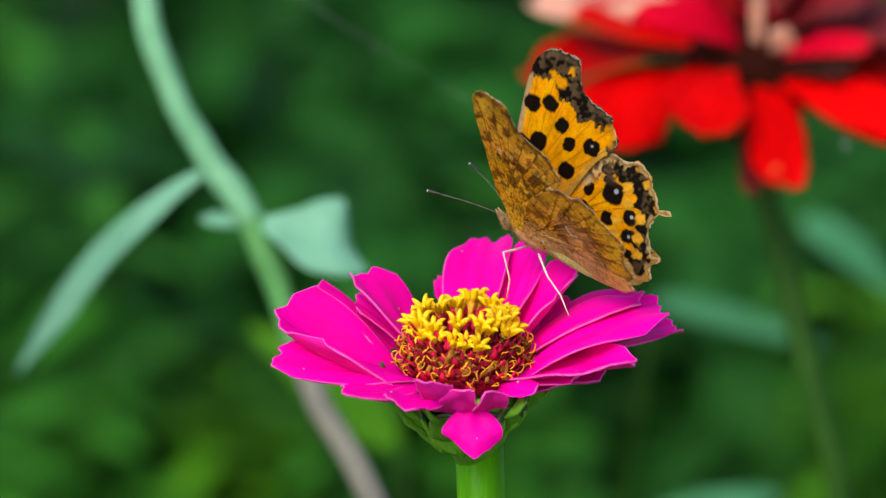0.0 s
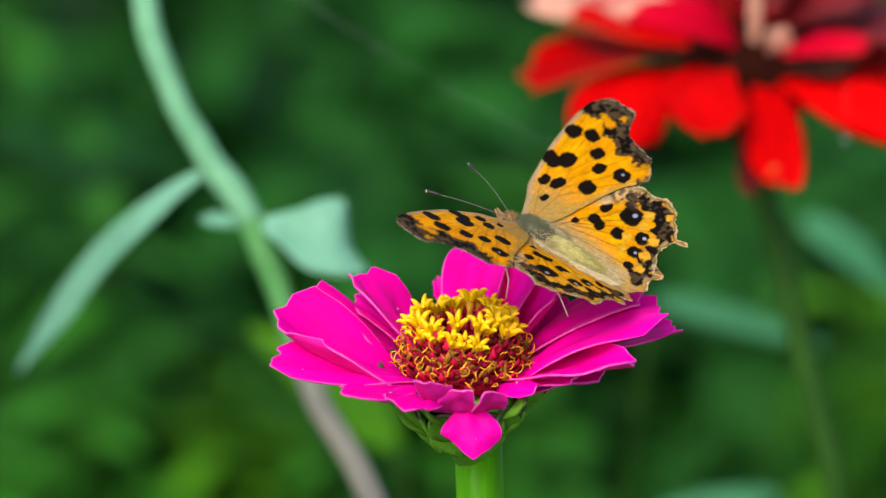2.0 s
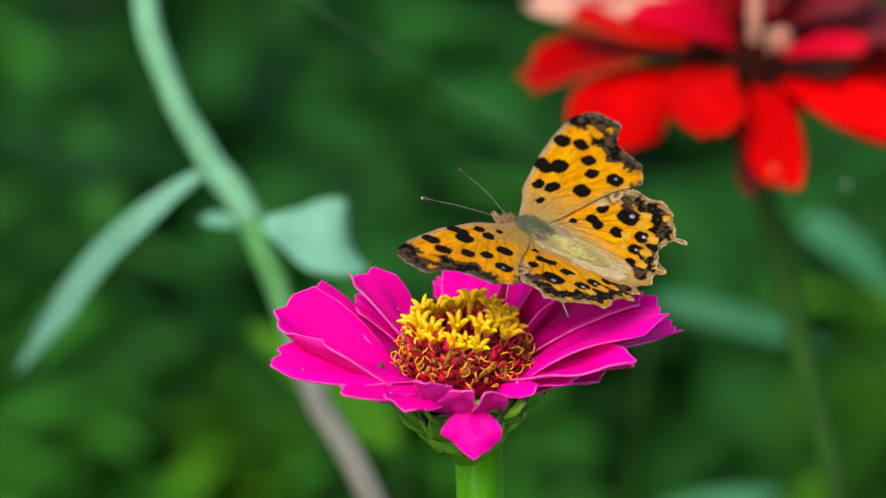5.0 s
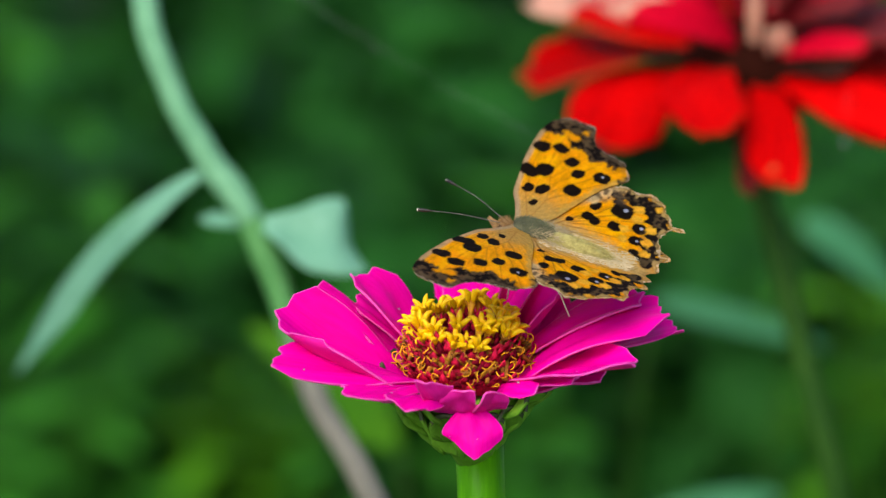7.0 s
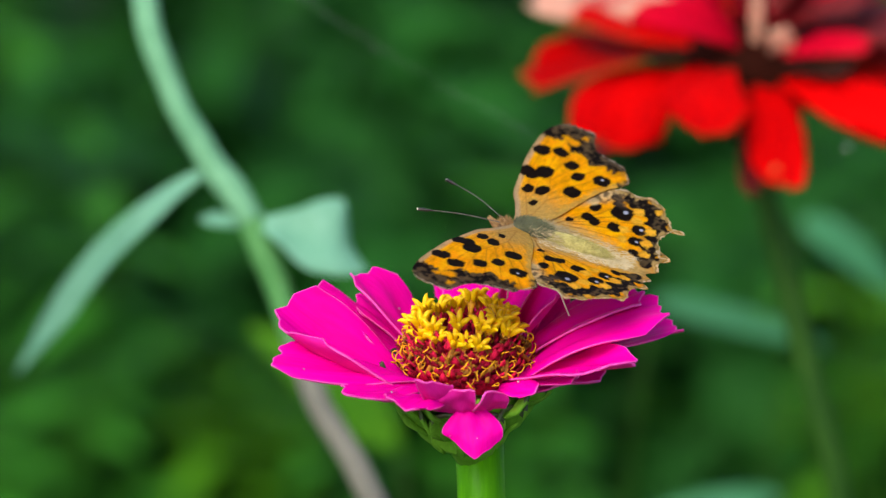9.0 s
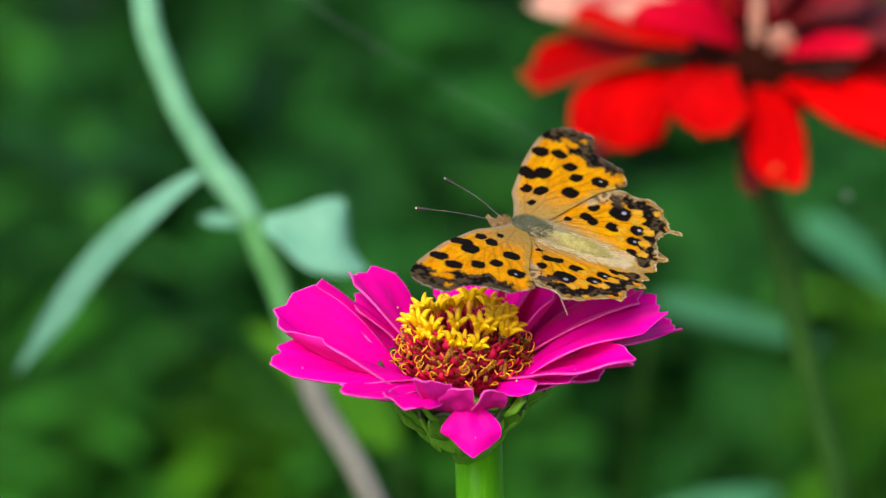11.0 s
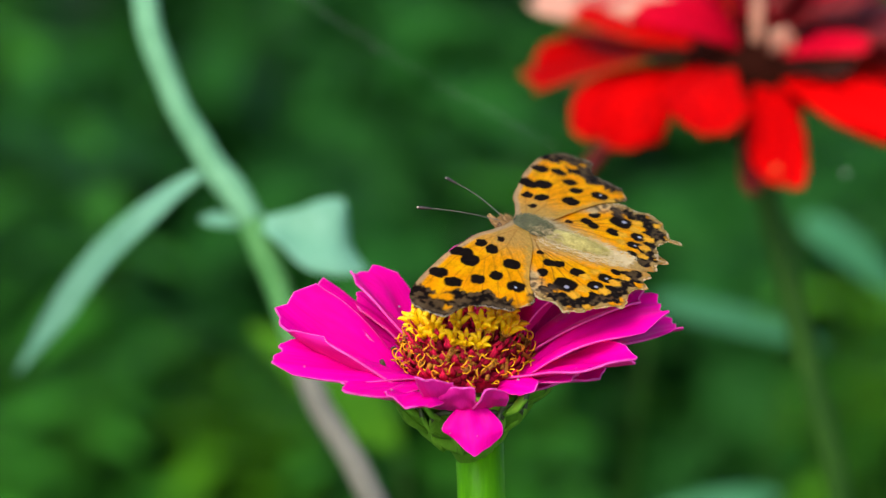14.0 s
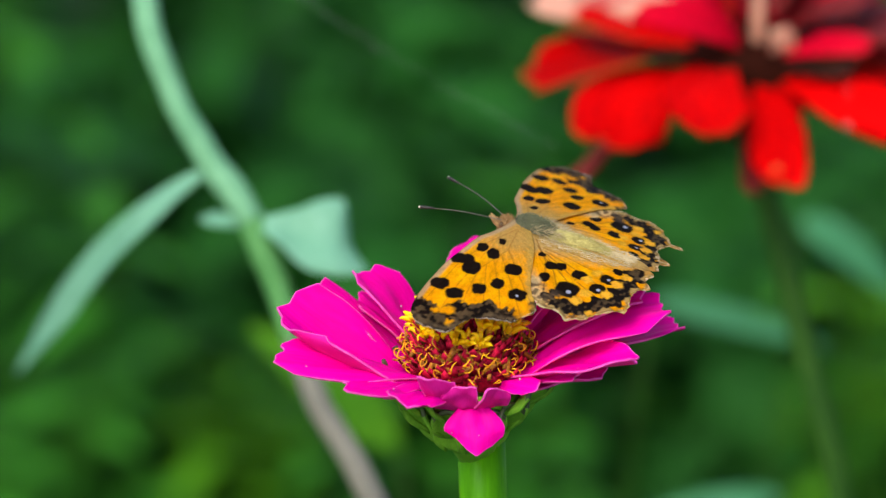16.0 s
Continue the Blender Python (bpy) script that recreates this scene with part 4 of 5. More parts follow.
def wing_colours(u, v, fore, under, margin):
    """Pigment of the wing scales, from the place on the wing in mm."""
    n1 = value_noise(u * 0.55 + 9, v * 0.55 + 3, 3)
    n2 = value_noise(u * 1.9 + 5, v * 1.9 + 8, 4)
    n3 = value_noise(u * 6 + 50, v * 6 + 70, 5)
    wu, wv = u + (n2 - 0.5) * 0.6, v + (value_noise(u * 1.9 + 31, v * 1.9 + 17, 6) - 0.5) * 0.6
    edge, along = to_segments(wu, wv, margin)
    costa, _ = to_segments(u, v, FORE_COSTA if fore else HIND_COSTA)
    vein = np.full(u.shape, 9.0)
    for line in FORE_VEINS if fore else HIND_VEINS:
        vein = np.minimum(vein, to_segments(u, v, line)[0])

    def lay(col, other, k):
        return col * (1 - k[:, None]) + np.array(other) * k[:, None]

    one = np.ones((len(u), 1))
    if under:
        r = np.hypot(u - 1, v)
        # cells between the veins, each with its own run of dark bars
        which, side, best = np.zeros(u.shape), np.zeros(u.shape), np.full(u.shape, 9e9)
        for k, line in enumerate(FORE_VEINS if fore else HIND_VEINS):
            d, _ = to_segments(u, v, line)
            (x0, y0), (x1, y1) = line[0], line[-1]
            s = np.sign((u - x0) * (y1 - y0) - (v - y0) * (x1 - x0))
            near = d < best
            which[near], side[near], best[near] = k, s[near], d[near]
        cell = which + 0.5 * side
        # ochre ground, a jagged dark middle band, a tan outer field and yellow cells along the margin
        jag = (n1 - 0.5) * 3.2 + 1.0 * np.sin(cell * 2.4) + (n2 - 0.5) * 1.4
        wave = r + jag
        mid = 14.6 if fore else 9.8
        col = one * np.array((0.96, 0.54, 0.03))
        col = lay(col, (1.0, 0.47, 0.012), step(n1, 0.4, 0.6))
        col = lay(col, (0.86, 0.45, 0.07), 0.5 * step(wave, mid + 0.6, mid + 2.0) * (0.4 + 0.6 * step(n1, 0.3, 0.6)))
        for c, w, k in ((0.30, 0.6, 0.6), (0.54, 0.9, 0.75), (0.78, 1.2, 0.8), (1.02, 1.9, 0.95), (1.30, 0.9, 0.8), (1.56, 1.5, 0.9), (1.84, 1.1, 0.8)):
            gap = 0.15 + 0.85 * step(value_noise(cell * 3.7 + c * 9, c * 7 + cell * 0 + 0.5, 21) + 0.5 * (n2 - 0.5), 0.25, 0.5)
            col = lay(col, (0.11, 0.040, 0.008), k * gap * (1 - step(np.abs(wave - mid * c), w * 0.5, w * 1.4)))
        cream = step(value_noise(cell * 2.9 + 4, r * 0.33 + 2, 23), 0.52, 0.66)
        col = lay(col, (0.95, 0.66, 0.20), 0.65 * cream * (1 - step(np.abs(wave - mid * 1.12), 0.6, 1.6)))
        yellow = np.exp(-((edge - 2.5) / (1.3 if fore else 1.9)) ** 2) * step(vein, 0.25, 0.6)
        col = lay(col, (0.95, 0.52, 0.02), (0.7 if fore else 0.85) * yellow * step(n2, 0.15, 0.45))
        if fore:
            col = lay(col, (0.93, 0.58, 0.05), 0.7 * (1 - step(np.hypot((u - 6.2) / 1.2, (v - 24.0) / 2.2), 0.7, 1.2)) * step(vein, 0.15, 0.5))
        else:
            col = lay(col, (0.62, 0.36, 0.15), 0.7 * (1 - step(v + 1.2 * (n1 - 0.5), 2.0, 5.0)))
            col = lay(col, (0.60, 0.34, 0.15), 0.6 * step(wave, 9.5, 11) * (1 - step(wave, 14, 16)) * (1 - step(v, 7, 12)))
        # fine dark crackle between the veins, closest near the root
        ang = np.arctan2(v, u - 1)
        k1 = np.abs(value_noise(r * 0.85 + n2 * 1.1, ang * 9 + 3 + n1, 8) - 0.5)
        k2 = np.abs(value_noise(r * 1.5 + 7, ang * 5 + n2 * 1.4, 13) - 0.5)
        fine = np.maximum(1 - step(k1, 0.02, 0.065), 1 - step(k2, 0.015, 0.05))
        col = lay(col, (0.10, 0.038, 0.008), (0.8 - 0.4 * step(r, mid * 0.8, mid * 1.3)) * fine)
        col = lay(col, (0.07, 0.028, 0.008), 0.8 * np.exp(-(vein / 0.09) ** 2))
        for line in (FORE_VEINS if fore else HIND_VEINS)[2:]:
            eye = [line[-2][i] * 0.42 + line[-1][i] * 0.58 + (1.0, 0.5)[i] for i in (0, 1)]
            col = lay(col, (0.05, 0.025, 0.01), 0.8 * (1 - step(np.hypot(u - eye[0], v - eye[1]), 0.16, 0.42)))
        col = lay(col, (0.13, 0.06, 0.02), 0.8 * (1 - step(edge, 0.5, 1.5)) * step(n2, 0.2, 0.55))
        col = lay(col, (0.70, 0.58, 0.42), 0.6 * (1 - step(edge, 0.05, 0.22)))
        if not fore:
            mark = to_segments(u, v, [(-7.0, 7.8), (-7.4, 6.8), (-8.3, 6.3), (-9.0, 6.6)])[0]
            col = lay(col, (0.85, 0.80, 0.70), 0.6 * (1 - step(mark, 0.14, 0.3)))
        streak = value_noise(np.arctan2(v, u - 2) * 34 + 60, r * 0.7, 16)
        patch = value_noise(cell * 5.1 + 3, r * 0.30 + 1, 27)
        return col * ((0.64 + 0.36 * n3 + 0.34 * streak) * (0.72 + 0.56 * patch))[:, None]
    col = one * np.array((0.89, 0.37, 0.0))
    col = lay(col, (0.95, 0.48, 0.0), step(n1, 0.4, 0.8) * 0.7)
    if fore:
        inner = 1 - step(np.hypot(u, v) + 2 * (n2 - 0.5), 3.0, 11.0)
        col = lay(col, (0.42, 0.30, 0.09), 0.85 * inner)
        rear, _ = to_segments(u, v, FORE[23:31])
        col = lay(col, (0.48, 0.33, 0.08), 0.65 * (1 - step(rear + 0.8 * (n2 - 0.5), 0.3, 1.5)))
        col = lay(col, (0.44, 0.35, 0.22), 0.8 * (1 - step(costa, 0.5, 1.15)))
        col = lay(col, (0.20, 0.14, 0.08), 0.5 * (1 - step(costa, 0.08, 0.22)))
        spots = FORE_SPOTS
    else:
        col = lay(col, (0.88, 0.68, 0.34), 0.8 * (1 - step(costa, 1.0, 3.6)) * step(v, 7, 11))
        col = lay(col, (0.50, 0.36, 0.13), 0.9 * (1 - step(v - 0.15 * (u + 8) + 1.4 * (n2 - 0.5), 1.2, 5.0)))
        spots = HIND_SPOTS
    col = lay(col, (0.25, 0.09, 0.012), (0.45 if fore else 0.75) * np.exp(-(vein / 0.11) ** 2))
    for su, sv, a, b, turn in spots:
        c, s = math.cos(radians(turn)), math.sin(radians(turn))
        du, dv = (u + wu) / 2 - su, (v + wv) / 2 - sv
        x, y = (du * c + dv * s) / a, (-du * s + dv * c) / b
        col = lay(col, (0.010, 0.006, 0.004), 1 - step((np.abs(x) ** 2.6 + np.abs(y) ** 2.6) ** (1 / 2.6), 0.86, 1.06))
    if fore:
        wide = np.interp(along, [0, 0.1, 0.2, 0.3, 0.4, 0.55, 0.7, 0.8, 1], [4.4, 5.2, 5.3, 5.0, 4.4, 3.5, 2.9, 2.2, 1.2])
        wide = wide + 1.0 * (n2 - 0.5) + 0.55 * np.sin(along * 46) + 0.5 * (n1 - 0.5)
        dark = 1 - step(edge, wide - 0.25, wide + 0.25)
        patch = np.zeros(u.shape)
        for su, sv, r in ((5.4, 24.2, 0.75), (3.5, 23.4, 1.05), (2.6, 25.9, 0.75), (-7.6, 19.7, 1.4), (-8.2, 17.9, 0.9), (8.2, 21.3, 0.9)):
            patch = np.maximum(patch, 1 - step(np.hypot(wu - su, wv - sv), r * 0.6, r * 1.2))
        col = lay(col, (0.008, 0.005, 0.004), dark * (1 - 0.85 * patch))
        col = lay(col, (0.20, 0.13, 0.06), 0.5 * dark * step(n2, 0.45, 0.75) * (1 - patch))
        col = lay(col, (0.17, 0.12, 0.065), 0.5 * np.exp(-((edge - 0.8) / 0.45) ** 2) * step(n1 + 0.3 * n2, 0.35, 0.7))
        col = lay(col, (0.66, 0.56, 0.42), 0.75 * (1 - step(edge, 0.04, 0.17)))
        dots = ((-5.4, 16.4, 0.24),)
    else:
        band, bt = to_segments(wu, wv, HIND_BAND)
        col = lay(col, (0.07, 0.05, 0.035), 0.85 * step(v + 0.35 * u, 8.6, 10.6) * (0.25 + 0.75 * step(n2, 0.35, 0.6)))
        col = lay(col, (0.74, 0.56, 0.28), 0.7 * (1 - step(np.hypot(wu + 3.2, wv - 11.0), 0.6, 1.3)))
        col = lay(col, (0.010, 0.007, 0.006), 1 - step(band, 1.6 + 0.5 * np.sin(bt * 42), 1.95 + 0.5 * np.sin(bt * 42)))
        col = lay(col, (0.19, 0.13, 0.06), 0.45 * step(n2 + 0.4 * (n1 - 0.5), 0.45, 0.8) * (1 - step(edge, 2.6, 4.0)))
        for su, sv, r in ((-10.8, 13.0, 1.05), (-11.6, 10.6, 1.0), (-14.8, 9.5, 0.95), (-15.7, 6.4, 0.9), (-16.6, 4.0, 0.8), (-13.6, 14.9, 0.8), (-11.0, 7.3, 0.9), (-11.9, 5.1, 0.9)):
            col = lay(col, (0.86, 0.46, 0.03), 1 - step(np.hypot(wu - su, wv - sv), r * 0.75, r * 1.2))
        rim = 0.5 + 0.45 * np.sin(along * 60) + 0.8 * (n2 - 0.5)
        col = lay(col, (0.52, 0.35, 0.12), 0.85 * (1 - step(edge, rim, rim + 0.35)))
        col = lay(col, (0.03, 0.02, 0.012), 0.6 * np.exp(-((edge - 0.38) / 0.12) ** 2))
        col = lay(col, (0.72, 0.62, 0.48), 0.75 * (1 - step(edge, 0.04, 0.15)))
        dots = ((-9.1, 11.5, 0.42), (-13.3, 9.0, 0.32), (-14.1, 5.9, 0.26))
    for su, sv, r in dots:
        col = lay(col, (0.50, 0.53, 0.70), 1 - step(np.hypot(u - su, v - sv), r * 0.6, r * 1.3))
    streak = value_noise(np.arctan2(v, u - 2) * 34 + 60, np.hypot(u - 2, v) * 0.7, 15)
    return col * (0.66 + 0.34 * n3 + 0.34 * streak)[:, None]


def wing_part(name, outline, centre, fore, left, parent, label):
    loop_n, ring_n = 380, 64
    line = catmull(outline, loop_n, True)
    c = np.array(centre)
    rag = value_noise(line[:, 0] * 2.2 + 40, line[:, 1] * 2.2 + 12, 9) - 0.5
    out = (line - c) / np.linalg.norm(line - c, axis=1)[:, None]
    margin = FORE_MARGIN if fore else HIND_LEFT_MARGIN if left else HIND_MARGIN
    worn = to_segments(line[:, 0], line[:, 1], margin)[0] < 0.6
    line = line + out * (rag * 0.55 * worn)[:, None]
    k = (np.arange(1, ring_n + 1) / ring_n) ** 0.8
    flat = np.concatenate([c[None], (c + (line - c)[None] * k[:, None, None]).reshape(-1, 2)])
    u, v = flat[:, 0], flat[:, 1]
    vein = np.full(u.shape, 9.0)
    for ln in FORE_VEINS if fore else HIND_VEINS:
        vein = np.minimum(vein, to_segments(u, v, ln)[0])
    z = 0.55 * np.sin(np.clip(v / 28, 0, 1) * math.pi) - 0.012 * (u * 0.35) ** 2 + 0.05 * np.exp(-(vein / 0.22) ** 2)
    z += 0.25 * (value_noise(u * 0.3 + 7, v * 0.3 + 2, 11) - 0.5)
    z += 0.28 if fore else -0.02
    side = 1 if left else -1
    n = len(flat)
    top = np.stack([u, v * side, z + 0.05], 1)
    low = np.stack([u, v * side, z - 0.05], 1)
    co = np.concatenate([top, low]) * 0.000986
    faces = []
    for i in range(loop_n):
        j = (i + 1) % loop_n
        faces.append((0, 1 + j, 1 + i))
        faces.append((n, n + 1 + i, n + 1 + j))
        for r in range(ring_n - 1):
            a, b = 1 + r * loop_n, 1 + (r + 1) * loop_n
            faces.append((a + i, a + j, b + j, b + i))
            faces.append((n + a + i, n + b + i, n + b + j, n + a + j))
        e = 1 + (ring_n - 1) * loop_n
        faces.append((e + i, e + j, n + e + j, n + e + i))
    if left:
        faces = [f[::-1] for f in faces]
    me = bpy.data.meshes.new(name)
    me.from_pydata(co.tolist(), [], faces)
    col = np.concatenate([wing_colours(u, v, fore, False, margin), wing_colours(u, v, fore, True, margin)])
    at = me.color_attributes.new("pigment", "FLOAT_COLOR", "POINT")
    at.data.foreach_set("color", np.concatenate([np.clip(col, 0, 1), np.ones((2 * n, 1))], 1).astype(np.float32).ravel())
    me.materials.append(WING)
    me.polygons.foreach_set("use_smooth", [True] * len(me.polygons))
    me.update()
    ob = new(name, me)
    ob.parent = parent
    return tagged(ob, label)


def hairs(bm, centre, half, count, length, lean, seed, lower=-0.6):
    rnd = random.Random(seed)
    made = 0
    while made < count:
        d = Vector((rnd.gauss(0, 1), rnd.gauss(0, 1), rnd.gauss(0, 1))).normalized()
        if d.z < lower:
            continue
        made += 1
        p = Vector((centre[i] + d[i] * half[i] * 0.98 for i in range(3)))
        way = (Vector((d[i] / half[i] for i in range(3))).normalized() + Vector(lean) +
               Vector((rnd.uniform(-.35, .35), rnd.uniform(-.35, .35), rnd.uniform(-.35, .35)))).normalized()
        ln = length * rnd.uniform(0.6, 1.3)
        m = frame_along(p, way, (0.3, 0.2, 0.93))
        w = 0.000042
        q = [bm.verts.new(m @ Vector(c)) for c in ((0, w, -w * .6), (0, -w, -w * .6), (0, 0, w))]
        t = bm.verts.new(m @ Vector((ln, 0, -ln * 0.12)))
        for i in range(3):
            bm.faces.new((q[i], q[(i + 1) % 3], t))


def build_butterfly():
    b = tagged(new("butterfly"), "orange butterfly with black spots and ragged wings on a magenta flower",
               "butterfly")
    bm = bmesh.new()
    blob(bm, (-0.0020, 0, 0.0003), (0.0036, 0.0016, 0.0015), 24, 16, 0.06)
    thorax = part("thorax", bm, THORAX, b, "olive-green furry thorax")
    bm = bmesh.new()
    hairs(bm, (-0.0020, 0, 0.0003), (0.0036, 0.0016, 0.0015), 1300, 0.0009, (-0.9, 0, 0.1), 3, 0.1)
    tagged(part("thorax_fur", bm, THORAX, thorax, smooth=False), kind="stuff")
    bm = bmesh.new()
    blob(bm, (-0.0016, 0, -0.0013), (0.0038, 0.0015, 0.0018), 20, 14, 0.06)
    hairs(bm, (-0.0016, 0, -0.0013), (0.0038, 0.0015, 0.0018), 700, 0.0008, (-0.7, 0, -0.2), 6, -1)
    part("chest", bm, CHEST, b, "tan furry chest")
    bm = bmesh.new()
    for side in (1, -1):
        hairs(bm, (-0.0045, side * 0.0012, 0.0004), (0.0028, 0.0008, 0.0008), 260, 0.0014, (-0.9, side * 0.5, 0.3), 14 + side, 0.0)
    tagged(part("wing_base_fur", bm, PALE_FUR, thorax, "pale buff fur"), kind="stuff")
    bm = bmesh.new()
    tube(bm, [(-0.0045, 0, -0.0003), (-0.006, 0, -0.0002), (-0.0085, 0, -0.0002), (-0.011, 0, -0.0003), (-0.0135, 0, -0.0005),
              (-0.0155, 0, -0.0007), (-0.0168, 0, -0.0009)],
         [0.0012, 0.0016, 0.0018, 0.0017, 0.0014, 0.0009, 0.0004], 16, 0.06)
    abdomen = part("abdomen", bm, ABDOMEN, b, "yellowish tan furry abdomen")
    bm = bmesh.new()
    hairs(bm, (-0.0100, 0, -0.0003), (0.0062, 0.0017, 0.0017), 1300, 0.0008, (-1.1, 0, 0.1), 5, -0.1)
    tagged(part("abdomen_fur", bm, ABDOMEN, abdomen, smooth=False), kind="stuff")
    bm = bmesh.new()
    blob(bm, (0.0029, 0, -0.0010), (0.0012, 0.0013, 0.0011), 16, 12, 0.05)
    head = part("head", bm, HEAD, b, "brown furry head")
    bm = bmesh.new()
    hairs(bm, (0.0029, 0, -0.0010), (0.0012, 0.0013, 0.0011), 700, 0.0008, (0.3, 0, 0.1), 8, -1)
    tagged(part("head_fur", bm, HEAD, head, smooth=False), kind="stuff")
    legs = []
    for s in (1, -1):
        bm = bmesh.new()
        blob(bm, (0.0033, s * 0.0009, -0.0010), (0.0006, 0.0005, 0.0006), 14, 10)
        part("eye", bm, EYE, head)
        bm = bmesh.new()
        tube(bm, catmull([(0.0034, s * 0.0004, -0.0016), (0.0047, s * 0.0004, -0.0013), (0.0060, s * 0.0003, -0.0004)], 8),
             [0.0005, 0.0004, 0.0001], 7)
        part("palp", bm, HEAD, head)
        # antenna: shaft, black club, cream tip
        base, tip = np.array((0.0034, s * 0.0005, -0.0003)), np.array((0.0160, s * 0.0055, -0.0003))
        mid = (base + tip) / 2 + np.array((0, s * 0.0002, 0.0005))
        line = catmull([base, mid, tip], 30)
        bm = bmesh.new()
        tube(bm, line[:26], [0.00008, 0.00007, 0.00007], 6)
        ant = part("antenna", bm, ANTENNA, b, "thin antenna with a dark club")
        bm = bmesh.new()
        tube(bm, line[24:], [0.00010, 0.00021, 0.00027, 0.00024], 8)
        part("club", bm, CLUB, ant)
        bm = bmesh.new()
        blob(bm, line[-1], (0.00025, 0.00022, 0.00022), 8, 6)
        part("club_tip", bm, CLUB_TIP, ant)
        # walking legs
        for path in ([(-0.0020, s * 0.0015, -0.0026), (-0.0009, s * 0.0065, -0.0018), (-0.0036, s * 0.0072, -0.0054),
                      (-0.0039, s * 0.0073, -0.0090)],
                     [(-0.0042, s * 0.0012, -0.0028), (-0.0079, s * 0.0032, -0.0040), (-0.0112, s * 0.0035, -0.0056),
                      (-0.0138, s * 0.0039, -0.0080)] if s > 0 else
                     [(-0.0042, -0.0008, -0.0026), (-0.0058, -0.0030, -0.0030), (-0.0076, -0.0040, -0.0038),
                      (-0.0088, -0.0042, -0.0046)]):
            bm = bmesh.new()
            seg = [np.array(q) for q in path]
            pts = [seg[0] + (seg[1] - seg[0]) * q for q in (0, .5, .9)] + [seg[1]] + \
                  [seg[1] + (seg[2] - seg[1]) * q for q in (.1, .5, .95)] + [seg[2] + (seg[3] - seg[2]) * q for q in (.05, .5, 1)]
            tube(bm, pts, [0.00020, 0.00017, 0.00014, 0.00011], 7, 0.1)
            legs.append(part("leg", bm, LEG, b))
    wings = {}
    for left in (True, False):
        wings["hind", left] = wing_part("hindwing", HIND_LEFT if left else HIND, (-9, 9), False, left, b,
                                        "ragged tailed hindwing, orange with black spots, mottled brown below")
        bm = bmesh.new()
        rnd = random.Random(60 + left)
        for k in range(800):
            u, v = -15.5 * rnd.random() ** 0.8 - 0.5, abs(rnd.gauss(0, 1.7)) - 0.8
            if v > 3.8 + 0.1 * u:
                continue
            s = 1 if left else -1
            way = Vector((-1, s * rnd.uniform(-0.1, 0.35), rnd.uniform(0.05, 0.4))).normalized()
            m = frame_along(Vector((u, s * v, 0.1)) * 0.000986, way)
            ln, w = rnd.uniform(0.0007, 0.0016), 0.000036
            q = [bm.verts.new(m @ Vector(c)) for c in ((0, w, -w), (0, -w, -w), (0, 0, w))]
            end = bm.verts.new(m @ Vector((ln, 0, -ln * 0.1)))
            for i in range(3):
                bm.faces.new((q[i], q[(i + 1) % 3], end))
        tagged(part("wing_fur", bm, PALE_FUR, wings["hind", left], "pale buff hairs along the inner margin", False), kind="stuff")
        wings["fore", left] = wing_part("forewing", FORE, (0.5, 14), True, left, b,
                                        "angular forewing, orange with black spots, mottled brown below")
    return b, wings, legs


# ---- small things ----
def build_fluff():
    bm = bmesh.new()
    blob(bm, (0, 0, 0), (0.00032, 0.00032, 0.00036), 8, 6, 0.2)
    rnd = random.Random(2)
    for k in range(16):
        d = Vector((rnd.gauss(0, 1), rnd.gauss(0, 1), rnd.gauss(0, 1))).normalized()
        tube(bm, [d * 0.0003, d * 0.0010], [0.00007, 0.00002], 4)
    fluff = tagged(part("seed_fluff", bm, FLUFF), "tiny white seed fluff dangling below the red petals", "seed")
    bm = bmesh.new()
    tube(bm, [(0, 0, 0.0002), (0.0003, 0.001, 0.006), (0.0, 0.002, 0.012)], [0.000003, 0.000003], 4)
    part("silk_thread", bm, SILK, fluff)
    return fluff


def build_silk():
    bm = bmesh.new()
    a, b = np.array((-0.0690, 0.1960, 0.9400)), np.array((0.0197, 0.1339, 0.8980))
    tube(bm, [a + (b - a) * q + np.array((0, 0, -0.003 * math.sin(math.pi * q))) for q in np.linspace(0, 1, 24)], [0.000013, 0.000013], 5)
    return tagged(part("silk_strand", bm, SILK), "thin pale spider silk strung from stem to red flower", "silk")


zinnia = build_zinnia()
red_zinnia = build_red_zinnia()
build_arching_plant()
butterfly, wings, legs = build_butterfly()
fluff = build_fluff()
build_silk()

blade("long_leaf", (0.062, 0.461, 0.754), (1, -0.02, -0.24), 0.058, 0.0105, 6, BLUE_LEAF,
      "pale blue-green long leaf on a thin stalk")
blade("long_leaf", (0.110, 0.482, 0.774), (0.75, -0.1, -0.42), 0.046, 0.014, 26, BLUE_LEAF,
      "pale blue-green long leaf on a thin stalk")
blade("long_leaf", (0.104, 0.458, 0.689), (-1, -0.02, -0.14), 0.055, 0.010, 14, BLUE_LEAF,
      "pale blue-green long leaf on a thin stalk")
blade("young_leaf", (-0.016, 0.40, 0.728), (-0.70, 0.1, 0.68), 0.058, 0.019, 18, BRIGHT_LEAF,
      "yellow-green young leaf on a thin stalk", (0.3, -0.7, 0.65))

